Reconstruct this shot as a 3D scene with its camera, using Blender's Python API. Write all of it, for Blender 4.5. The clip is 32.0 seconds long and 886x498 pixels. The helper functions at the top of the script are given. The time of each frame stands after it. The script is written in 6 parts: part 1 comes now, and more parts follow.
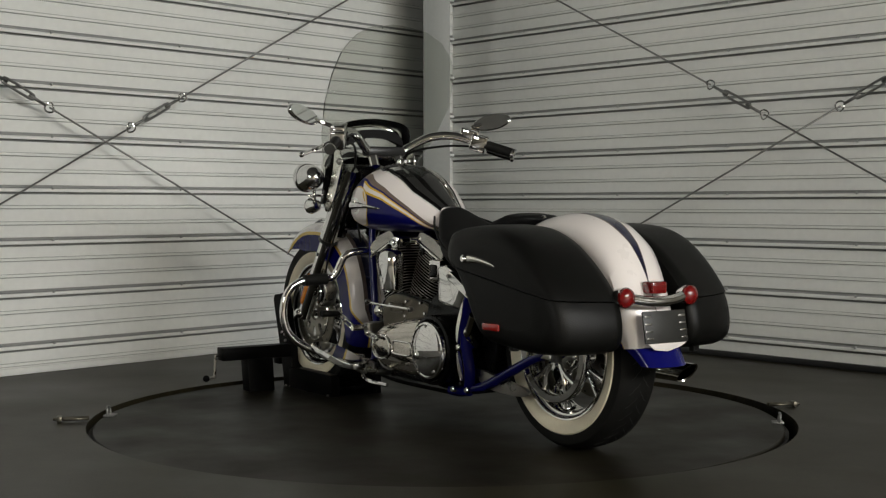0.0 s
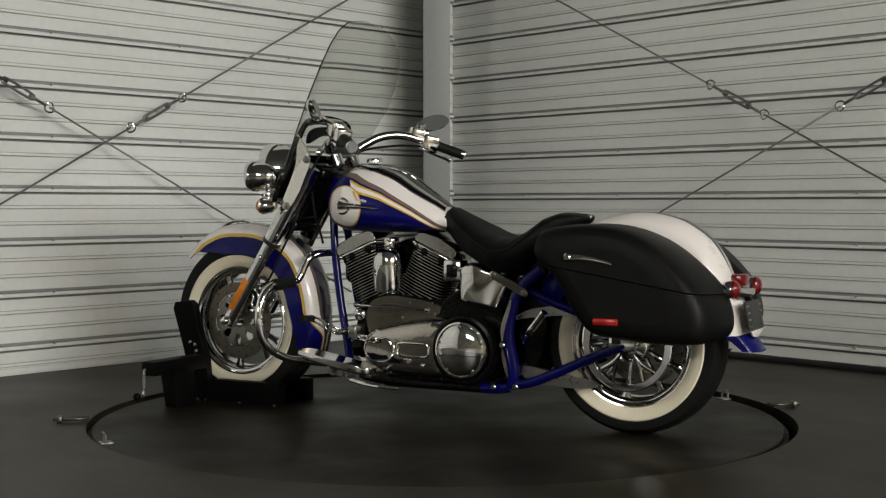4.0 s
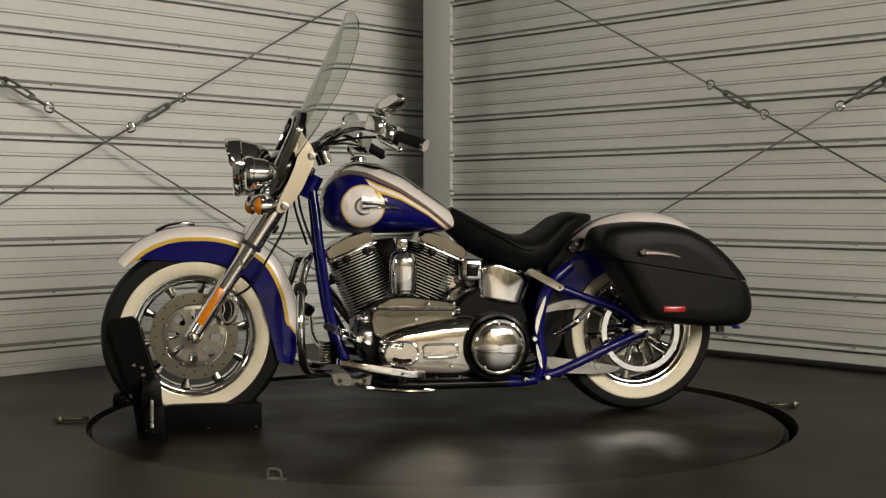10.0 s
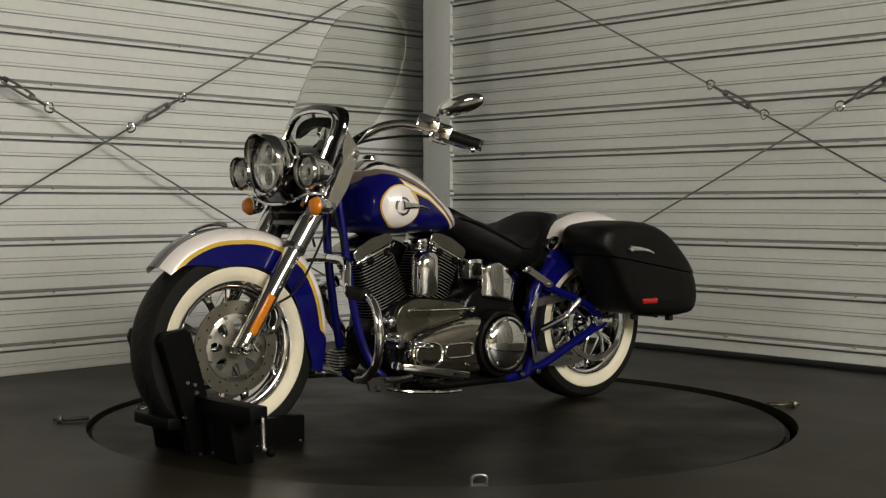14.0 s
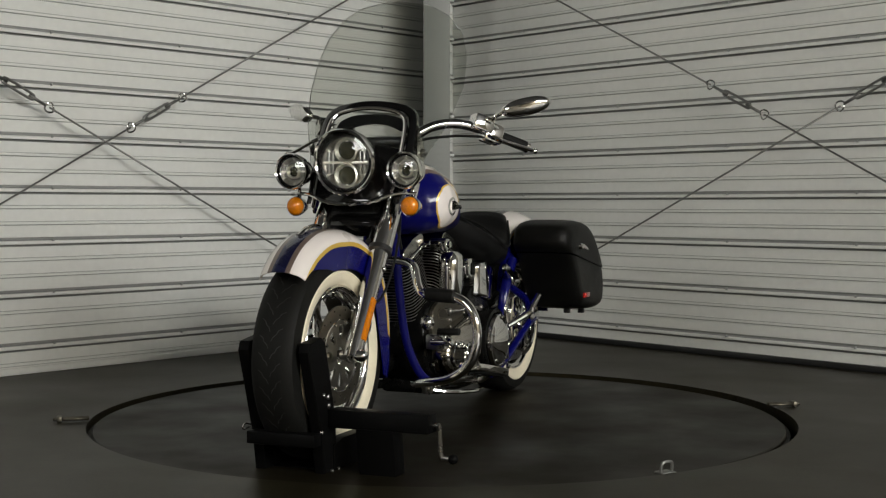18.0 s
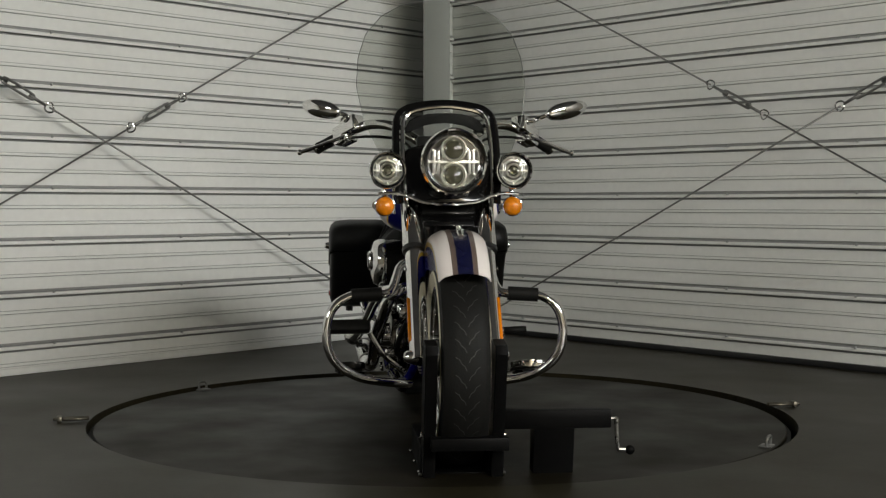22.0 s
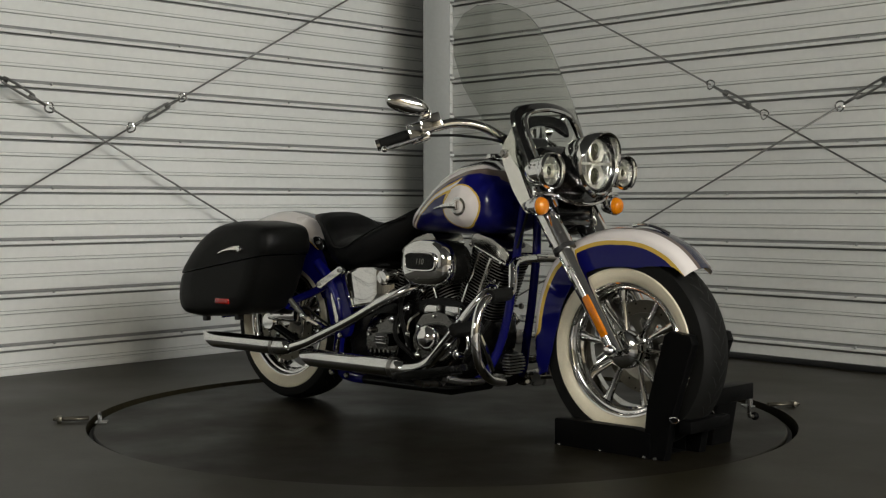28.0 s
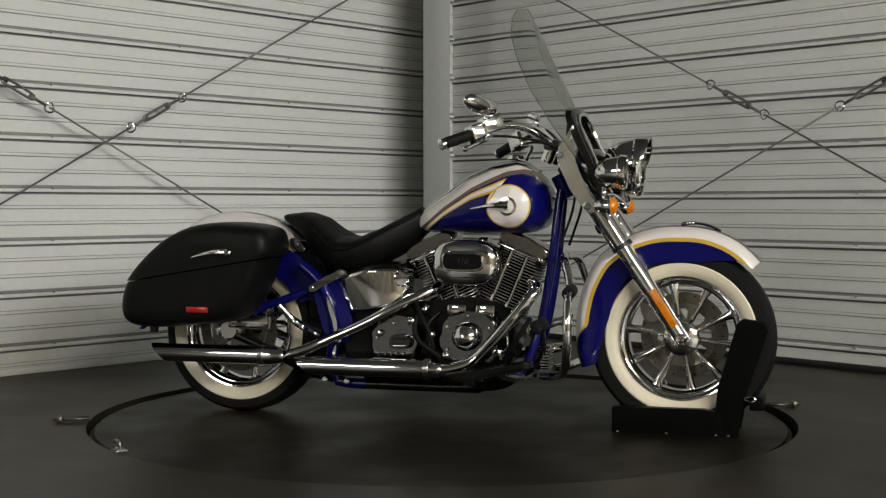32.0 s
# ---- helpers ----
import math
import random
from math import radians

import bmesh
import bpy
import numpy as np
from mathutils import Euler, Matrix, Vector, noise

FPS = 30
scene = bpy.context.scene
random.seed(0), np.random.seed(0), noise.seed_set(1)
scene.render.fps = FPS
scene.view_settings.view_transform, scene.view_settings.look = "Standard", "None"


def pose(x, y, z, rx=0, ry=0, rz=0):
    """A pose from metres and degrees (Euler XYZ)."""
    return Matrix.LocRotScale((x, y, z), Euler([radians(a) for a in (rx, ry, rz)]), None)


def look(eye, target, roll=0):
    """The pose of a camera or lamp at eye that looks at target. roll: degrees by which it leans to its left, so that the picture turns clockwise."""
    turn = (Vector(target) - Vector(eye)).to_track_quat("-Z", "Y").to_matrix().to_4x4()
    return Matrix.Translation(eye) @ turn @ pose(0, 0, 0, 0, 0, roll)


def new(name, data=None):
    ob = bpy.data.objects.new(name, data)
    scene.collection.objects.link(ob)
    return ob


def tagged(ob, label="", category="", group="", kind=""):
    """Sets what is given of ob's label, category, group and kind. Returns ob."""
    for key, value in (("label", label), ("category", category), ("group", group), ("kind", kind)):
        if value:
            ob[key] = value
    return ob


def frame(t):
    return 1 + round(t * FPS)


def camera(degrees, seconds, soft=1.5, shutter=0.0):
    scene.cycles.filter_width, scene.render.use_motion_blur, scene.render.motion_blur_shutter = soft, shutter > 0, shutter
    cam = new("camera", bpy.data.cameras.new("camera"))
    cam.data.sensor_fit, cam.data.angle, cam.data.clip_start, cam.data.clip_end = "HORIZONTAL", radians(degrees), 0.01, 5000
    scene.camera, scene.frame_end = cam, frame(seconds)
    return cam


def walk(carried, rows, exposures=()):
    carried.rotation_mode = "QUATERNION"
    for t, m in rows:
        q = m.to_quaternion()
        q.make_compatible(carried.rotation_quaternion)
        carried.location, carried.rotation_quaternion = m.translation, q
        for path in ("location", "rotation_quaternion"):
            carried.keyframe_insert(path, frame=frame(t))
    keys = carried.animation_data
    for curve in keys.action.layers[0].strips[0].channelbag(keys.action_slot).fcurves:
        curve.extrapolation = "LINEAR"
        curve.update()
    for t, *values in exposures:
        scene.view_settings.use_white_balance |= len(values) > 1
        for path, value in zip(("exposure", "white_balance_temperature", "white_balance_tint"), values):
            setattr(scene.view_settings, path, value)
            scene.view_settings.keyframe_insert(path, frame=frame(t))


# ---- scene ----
cam = camera(36.94, 32.0, soft=1.25)
EYE = (0.0, -4.693, 0.745)
CAM_POSE = pose(*EYE, 90 - 1.95, 0.03, -0.16)
walk(cam, [(0.0, CAM_POSE), (32.0, CAM_POSE)],
     [(0.0, 0.04, 6300, 10), (6.0, 0.04, 6300, 10), (7.0, 0.02, 6370, 10), (8.5, -0.01, 6690, 12), (10.0, -0.01, 6950, 12), (11.0, -0.01, 6950, 12), (12.2, -0.01, 6840, 12), (13.2, 0.00, 6850, 12), (14.2, 0.02, 6620, 10), (16.5, 0.05, 6350, 10), (22.0, 0.06, 6310, 10), (32.0, 0.06, 6330, 10)])

# turntable: steady turn about the z axis
TURN_START, TURN_RATE = 123.73, 6.886
DECK = -0.012  # the deck lies a little below the floor


def turning(local):
    """Rows for a thing that stands on the turntable with the pose local at turn zero."""
    rows = []
    for s in range(33):
        rows.append((float(s), pose(0, 0, 0, 0, 0, TURN_START + TURN_RATE * s) @ local))
    return rows


# ---- world and lights ----
world = bpy.data.worlds.new("world")
scene.world = world
world.use_nodes = True
world.node_tree.nodes["Background"].inputs[0].default_value = (0.9, 0.95, 1.0, 1)
world.node_tree.nodes["Background"].inputs[1].default_value = 0.02


def area_lamp(name, eye, target, sx, sy, watts, colour):
    data = bpy.data.lights.new(name, "AREA")
    data.shape, data.size, data.size_y = "RECTANGLE", sx, sy
    data.energy, data.color = watts, colour
    ob = new(name, data)
    ob.matrix_world = look(eye, target)
    return ob


DAYLIGHT = (1.0, 0.99, 0.95)
# room plan: two ribbed walls meet in a corner, two plain walls close the garage behind the camera
CORNER = Vector((0.080, 3.247, 0))
LEFT_ANGLE, RIGHT_ANGLE = 48.30, -49.00
ARM = 11.0
END_A = CORNER - ARM * Vector((math.cos(radians(LEFT_ANGLE)), math.sin(radians(LEFT_ANGLE)), 0))
END_B = CORNER + ARM * Vector((math.cos(radians(RIGHT_ANGLE)), math.sin(radians(RIGHT_ANGLE)), 0))
FAR = END_A + END_B - CORNER
# openings: start, end along the wall, sill, head; the lamp stands in for daylight
WIDE_WINDOW = (0.3, 5.0, 2.4, 3.9, 395)
WINDOW = (2.1, 4.5, 2.2, 3.4, 62)


def opening_lamp(name, start, spec):
    d = (FAR - start).normalized()
    mid = start + d * (spec[0] + spec[1]) / 2
    inward = Vector((-d.y, d.x, 0))
    if inward.dot(-mid) < 0:
        inward = -inward
    z = (spec[2] + spec[3]) / 2
    eye = mid - inward * 0.10 + Vector((0, 0, z))
    area_lamp(name, eye, eye + inward, spec[1] - spec[0], spec[3] - spec[2], spec[4], DAYLIGHT)


opening_lamp("wide_window_daylight", END_B, WIDE_WINDOW)
opening_lamp("window_daylight", END_A, WINDOW)
# added lamp without a known fixture: brightens the rear that the chrome reflects
LAMP_AT = (3.0, -8.6, 4.0)
area_lamp("added_rear_lamp_light", LAMP_AT, (LAMP_AT[0], LAMP_AT[1], 0), 1.2, 0.4, 430, (1.0, 0.92, 0.78))


# ---- materials ----
def material(name):
    m = bpy.data.materials.new(name)
    m.use_nodes = True
    return m, m.node_tree, m.node_tree.nodes["Principled BSDF"]


def link(nt, a, b):
    nt.links.new(a, b)


def node(nt, kind, **values):
    n = nt.nodes.new(kind)
    for k, v in values.items():
        n.inputs[k].default_value = v
    return n


def surface(name, base, rough=0.5, metal=0.0, coat=0.0, vary=0.12, scale=6.0, fine=120.0, bump=0.0, bump_scale=200.0, rough_vary=0.1, spec=0.5):
    """A surface with variation at two scales in colour and gloss, and fine relief."""
    m, nt, bsdf = material(name)
    tc = node(nt, "ShaderNodeTexCoord")
    big = node(nt, "ShaderNodeTexNoise", Scale=scale, Detail=4.0)
    small = node(nt, "ShaderNodeTexNoise", Scale=fine, Detail=2.0)
    link(nt, tc.outputs["Object"], big.inputs["Vector"])
    link(nt, tc.outputs["Object"], small.inputs["Vector"])
    add = node(nt, "ShaderNodeMath")
    add.operation = "ADD"
    link(nt, big.outputs["Fac"], add.inputs[0])
    link(nt, small.outputs["Fac"], add.inputs[1])
    ramp = node(nt, "ShaderNodeMapRange")
    ramp.inputs["From Min"].default_value, ramp.inputs["From Max"].default_value = 0.6, 1.4
    ramp.inputs["To Min"].default_value, ramp.inputs["To Max"].default_value = 1 - vary, 1 + vary
    link(nt, add.outputs[0], ramp.inputs["Value"])
    mul = node(nt, "ShaderNodeVectorMath")
    mul.operation = "MULTIPLY"
    mul.inputs[0].default_value = base
    link(nt, ramp.outputs[0], mul.inputs[1])
    link(nt, mul.outputs[0], bsdf.inputs["Base Color"])
    rr = node(nt, "ShaderNodeMapRange")
    rr.inputs["From Min"].default_value, rr.inputs["From Max"].default_value = 0.3, 0.7
    rr.inputs["To Min"].default_value, rr.inputs["To Max"].default_value = max(0.02, rough * (1 - rough_vary)), min(1, rough * (1 + rough_vary))
    link(nt, big.outputs["Fac"], rr.inputs["Value"])
    link(nt, rr.outputs[0], bsdf.inputs["Roughness"])
    bsdf.inputs["Metallic"].default_value = metal
    bsdf.inputs["Coat Weight"].default_value = coat
    bsdf.inputs["Coat Roughness"].default_value = 0.04
    bsdf.inputs["Specular IOR Level"].default_value = spec
    if bump:
        tex = node(nt, "ShaderNodeTexNoise", Scale=bump_scale, Detail=3.0)
        link(nt, tc.outputs["Object"], tex.inputs["Vector"])
        b = node(nt, "ShaderNodeBump", Strength=bump, Distance=0.002)
        link(nt, tex.outputs["Fac"], b.inputs["Height"])
        link(nt, b.outputs[0], bsdf.inputs["Normal"])
    return m


def glow(name, colour, strength):
    m, nt, bsdf = material(name)
    bsdf.inputs["Base Color"].default_value = (*colour, 1)
    bsdf.inputs["Emission Color"].default_value = (*colour, 1)
    bsdf.inputs["Emission Strength"].default_value = strength
    return m


def clear(name, colour, rough=0.02, ior=1.45, alpha=1.0):
    m, nt, bsdf = material(name)
    bsdf.inputs["Base Color"].default_value = (*colour, 1)
    bsdf.inputs["Transmission Weight"].default_value = 1.0
    bsdf.inputs["Roughness"].default_value = rough
    bsdf.inputs["IOR"].default_value = ior
    return m


M_WALL = surface("painted_steel_panel", (0.72, 0.73, 0.70), 0.42, 0.0, vary=0.05, scale=1.3, fine=30, bump=0.12, bump_scale=14, rough_vary=0.2)
# dark grey: painted-in groove shade on the panels, own colour of the screws
M_SEAMSHADE = surface("seam_shade_grey", (0.29, 0.295, 0.285), 0.5, 0.1, vary=0.15, scale=4, fine=60)
M_POST = surface("grey_painted_post", (0.265, 0.275, 0.262), 0.5, vary=0.06, scale=3, fine=50)
M_FLOOR = surface("dark_concrete_floor", (0.0175, 0.0148, 0.0072), 0.42, vary=0.4, scale=1.6, fine=45, bump=0.1, bump_scale=90, rough_vary=0.15, spec=0.22)
M_DISC = surface("dark_turntable_deck", (0.0085, 0.0070, 0.0036), 0.46, vary=0.35, scale=2.6, fine=60, bump=0.06, bump_scale=120, rough_vary=0.25, spec=0.15)
M_CEIL = surface("dark_ceiling", (0.07, 0.07, 0.07), 0.8, vary=0.1)
M_DARK = surface("dark_pit", (0.004, 0.004, 0.004), 0.9, spec=0.05)
M_BACK = surface("plain_dull_wall", (0.14, 0.13, 0.105), 0.7, vary=0.75, scale=0.9, fine=3.0)
M_CREAMWALL = surface("plain_cream_wall", (0.40, 0.365, 0.29), 0.7, vary=0.75, scale=0.9, fine=3.0)
M_LAMP = glow("lamp_diffuser", (1.0, 0.95, 0.85), 10.0)
M_WHITE = surface("pearl_white_paint", (0.78, 0.73, 0.70), 0.3, 0.0, 0.8, vary=0.03, scale=8, fine=400)
M_BLUE = surface("cobalt_blue_paint", (0.0032, 0.0036, 0.092), 0.25, 0.0, 0.5, vary=0.1, scale=10, fine=600, spec=0.06)
M_GOLD = surface("gold_stripe_paint", (0.62, 0.40, 0.04), 0.3, 0.1, 0.8, vary=0.06)
M_BROWN = surface("taupe_stripe_paint", (0.16, 0.12, 0.10), 0.3, 0.3, 0.8, vary=0.06)
M_CHROME = surface("chrome", (0.76, 0.755, 0.74), 0.05, 1.0, vary=0.03, scale=12, fine=200)
M_DARKCHROME = surface("dark_polished_metal", (0.15, 0.147, 0.140), 0.10, 1.0, vary=0.2, scale=18, fine=200, bump=0.15, bump_scale=60)
M_CARRIER = surface("satin_disc_carrier", (0.27, 0.255, 0.22), 0.34, 1.0, vary=0.12, scale=20, fine=260)
M_RIM = surface("polished_wheel_metal", (0.76, 0.755, 0.74), 0.06, 1.0, vary=0.06, scale=12, fine=200)
M_SATIN = surface("satin_aluminium", (0.34, 0.33, 0.31), 0.28, 1.0, vary=0.12, scale=14, fine=220)
M_CASE = surface("cast_case_metal", (0.15, 0.137, 0.108), 0.36, 1.0, vary=0.25, scale=14, fine=220, bump=0.3, bump_scale=40)
M_ROCKER = surface("rocker_cover_metal", (0.36, 0.35, 0.325), 0.12, 1.0, vary=0.15, scale=14, fine=200, bump=0.35, bump_scale=22)
M_STEEL = surface("brake_disc_steel", (0.155, 0.142, 0.112), 0.40, 1.0, vary=0.12, scale=30, fine=400)
M_BLACKENG = surface("black_engine_enamel", (0.005, 0.005, 0.0046), 0.20, 0.0, vary=0.2, scale=15, fine=160, bump=0.3, bump_scale=70, spec=0.16)
M_COVER = surface("polished_cover", (0.54, 0.51, 0.46), 0.09, 1.0, vary=0.08, scale=12, fine=200, bump=0.45, bump_scale=16)
# tread grooves, slightly paler than the tyre rubber
M_TREAD = surface("tread_grey", (0.011, 0.011, 0.010), 0.55, vary=0.3, scale=20)
M_FIN = surface("machined_fin_edge", (0.30, 0.29, 0.27), 0.35, 0.9, vary=0.15)
M_LEATHER = surface("black_leather", (0.0045, 0.0045, 0.004), 0.42, vary=0.25, scale=9, fine=150, bump=0.25, bump_scale=260, spec=0.14)
M_SEATLEATHER = surface("black_seat_leather", (0.004, 0.004, 0.004), 0.50, vary=0.2, scale=9, fine=150, bump=0.3, bump_scale=300, spec=0.13)
M_RUBBER = surface("black_rubber", (0.0065, 0.0065, 0.0058), 0.6, vary=0.2, scale=10, fine=140, bump=0.2, bump_scale=160, spec=0.15)
M_CREAM = surface("cream_whitewall", (0.74, 0.68, 0.52), 0.55, vary=0.06, scale=14, fine=180)
M_BLACKSTEEL = surface("black_powder_coat", (0.003, 0.003, 0.003), 0.42, vary=0.2, scale=10, fine=140, bump=0.15, bump_scale=240, spec=0.05)
M_PLASTIC = surface("black_plastic", (0.012, 0.012, 0.012), 0.35, vary=0.1)
M_AMBER = surface("amber_lens", (0.62, 0.185, 0.002), 0.16, 0.0, 0.3, vary=0.25, scale=60, fine=300, bump=0.5, bump_scale=180)
M_REDREFLEX = surface("red_reflector", (0.36, 0.010, 0.007), 0.14, 0.0, 0.8, vary=0.2, scale=60, fine=300, bump=0.4, bump_scale=180)
M_BOUNCESLAB = surface("pale_bounce_slab", (0.21, 0.19, 0.155), 0.5, vary=0.2, scale=1.2, fine=30, bump=0.1, bump_scale=60)
M_RED = surface("red_lens", (0.14, 0.004, 0.004), 0.10, 0.0, 0.8, vary=0.3, scale=60, fine=300, bump=0.5, bump_scale=180)
M_LENS = clear("lamp_glass", (0.97, 0.98, 1.0))
M_CABLE = surface("galvanised_cable", (0.22, 0.22, 0.21), 0.4, 0.8, vary=0.15, fine=300)
M_OUTSIDE = glow("bright_outside", (1.0, 0.96, 0.88), 3.0)


def windscreen_material():
    m, nt, bsdf = material("smoked_windscreen")
    bsdf.inputs["Base Color"].default_value = (0.73, 0.745, 0.71, 1)
    bsdf.inputs["Transmission Weight"].default_value = 1.0
    bsdf.inputs["Roughness"].default_value = 0.02
    bsdf.inputs["IOR"].default_value = 1.08
    return m


M_SCREEN = windscreen_material()


# ---- mesh helpers ----
def mesh_of(name, bm, mats, sharp=35):
    me = bpy.data.meshes.new(name)
    bmesh.ops.recalc_face_normals(bm, faces=bm.faces)
    bm.to_mesh(me)
    bm.free()
    for m in (mats if isinstance(mats, (list, tuple)) else [mats]):
        me.materials.append(m)
    if sharp:
        me.polygons.foreach_set("use_smooth", [True] * len(me.polygons))
        me.set_sharp_from_angle(angle=radians(sharp))
        for p in me.polygons:
            if len(p.vertices) > 6:
                p.use_smooth = False
    return me


def part(name, bm, mats, parent=None, label="", sharp=35):
    ob = new(name, mesh_of(name, bm, mats, sharp))
    if parent is not None:
        ob.parent = parent
    if label:
        ob["label"] = label
    return ob


def again(ob, m, parent=None):
    """Another part on the same mesh, with the pose m."""
    o = new(ob.name.split(".")[0], ob.data)
    o.parent = parent if parent is not None else ob.parent
    o.matrix_basis = m
    if "label" in ob:
        o["label"] = ob["label"]
    return o


def thing(name, label, category, group="", kind=""):
    return tagged(new(name), label, category, group, kind)


def box(bm, x0, x1, y0, y1, z0, z1, bevel=0.0, m=None, seg=2):
    g = bmesh.ops.create_cube(bm, size=1.0)
    vs = g["verts"]
    for v in vs:
        v.co = Vector(((x0 + x1) / 2 + v.co.x * (x1 - x0), (y0 + y1) / 2 + v.co.y * (y1 - y0), (z0 + z1) / 2 + v.co.z * (z1 - z0)))
    out = vs
    if bevel:
        es = list({e for v in vs for e in v.link_edges})
        r = bmesh.ops.bevel(bm, geom=es, offset=bevel, segments=seg, profile=0.5, affect="EDGES")
        out = list({v for f in r["faces"] for v in f.verts} | {v for v in vs if v.is_valid})
    if m is not None:
        bmesh.ops.transform(bm, matrix=m, verts=out)
    return out


def loft(bm, rings, closed=True, caps=True, mat=None):
    """Skin over rings of points, all of one count. mat(i, j) gives a face's material index."""
    rows = [[bm.verts.new(p) for p in r] for r in rings]
    n = len(rows[0])
    for i in range(len(rows) - 1):
        for j in range(n if closed else n - 1):
            k = (j + 1) % n
            f = bm.faces.new((rows[i][j], rows[i][k], rows[i + 1][k], rows[i + 1][j]))
            if mat:
                f.material_index = mat(i, j)
    if caps and closed:
        for r in (rows[0], rows[-1]):
            try:
                bm.faces.new(r)
            except ValueError:
                pass
    return rows


def lathe(bm, profile, n=32, m=None, closed_ends=False):
    """Turn a profile of (radius, along) about the y axis."""
    rings = []
    for r, a in profile:
        rings.append([Vector((r * math.cos(2 * math.pi * k / n), a, r * math.sin(2 * math.pi * k / n))) for k in range(n)])
    if m is not None:
        rings = [[m @ q for q in r] for r in rings]
    return loft(bm, rings, caps=closed_ends)


def spline(points, steps=6):
    """Points on a smooth curve through the given ones."""
    ps = [Vector(q) for q in points]
    if len(ps) < 3:
        return ps
    ps = [2 * ps[0] - ps[1]] + ps + [2 * ps[-1] - ps[-2]]
    out = []
    for i in range(1, len(ps) - 2):
        a, b, c, d = ps[i - 1:i + 3]
        for s in range(steps):
            t = s / steps
            out.append(0.5 * ((2 * b) + (c - a) * t + (2 * a - 5 * b + 4 * c - d) * t * t + (3 * b - a - 3 * c + d) * t ** 3))
    out.append(ps[-2])
    return out


def tube(bm, points, r, n=12, steps=6, smooth=True, radii=None):
    """A round bar along a curve."""
    ps = spline(points, steps) if smooth else [Vector(q) for q in points]
    rings, side = [], None
    for i, q in enumerate(ps):
        d = (ps[min(i + 1, len(ps) - 1)] - ps[max(i - 1, 0)]).normalized()
        if side is None:
            side = d.orthogonal().normalized()
        side = (side - d * side.dot(d)).normalized()
        up = d.cross(side)
        rr = r if radii is None else radii[0] + (radii[1] - radii[0]) * i / (len(ps) - 1)
        rings.append([q + (side * math.cos(2 * math.pi * k / n) + up * math.sin(2 * math.pi * k / n)) * rr for k in range(n)])
    return loft(bm, rings)


def prism(bm, outline, y0, y1, bevel=0.0, seg=2, m=None):
    """A plate: an outline of (x, z) between y0 and y1."""
    lo = [bm.verts.new((x, y0, z)) for x, z in outline]
    hi = [bm.verts.new((x, y1, z)) for x, z in outline]
    fs = [bm.faces.new(lo), bm.faces.new(hi)]
    n = len(outline)
    for i in range(n):
        fs.append(bm.faces.new((lo[i], lo[(i + 1) % n], hi[(i + 1) % n], hi[i])))
    vs = lo + hi
    if bevel:
        es = [e for f in fs[:2] for e in f.edges]
        r = bmesh.ops.bevel(bm, geom=list(set(es)), offset=bevel, segments=seg, profile=0.5, affect="EDGES")
        vs = list({v for f in r["faces"] for v in f.verts} | {v for v in vs if v.is_valid})
    if m is not None:
        bmesh.ops.transform(bm, matrix=m, verts=vs)
    return vs


def rounded(points, steps=5):
    """A closed smooth outline through 2D points."""
    n = len(points)
    out = []
    for i in range(n):
        a, b, c, d = (Vector(points[(i + k) % n]) for k in (-1, 0, 1, 2))
        for s in range(steps):
            t = s / steps
            out.append(tuple(0.5 * ((2 * b) + (c - a) * t + (2 * a - 5 * b + 4 * c - d) * t * t + (3 * b - a - 3 * c + d) * t ** 3)))
    return out


def ring2d(cx, cz, r, n=28):
    return [(cx + r * math.cos(2 * math.pi * k / n), cz + r * math.sin(2 * math.pi * k / n)) for k in range(n)]


def interp(xs, ys, x):
    return float(np.interp(x, xs, ys))


M_MIRROR = surface("mirror_glass", (0.85, 0.87, 0.86), 0.02, 1.0, vary=0.01)
M_PLATE = surface("dark_plate", (0.020, 0.020, 0.018), 0.4, vary=0.1)
M_BRACKET = surface("brushed_bracket", (0.86, 0.84, 0.78), 0.16, 1.0, vary=0.05, scale=14, fine=260)
M_NAVY = surface("navy_stripe_paint", (0.004, 0.005, 0.030), 0.28, 0.0, 1.0, vary=0.1, scale=10, fine=600)
M_GLOSSBLACK = surface("gloss_black_trim", (0.003, 0.003, 0.003), 0.10, 0.0, 0.3, vary=0.1)
M_REFLECT = surface("lamp_reflector", (0.40, 0.39, 0.35), 0.34, 1.0, vary=0.25, scale=50, fine=300, bump=0.8, bump_scale=55)


# ---- the room ----
WALL_TOP = 4.1
PITCH = 0.2295


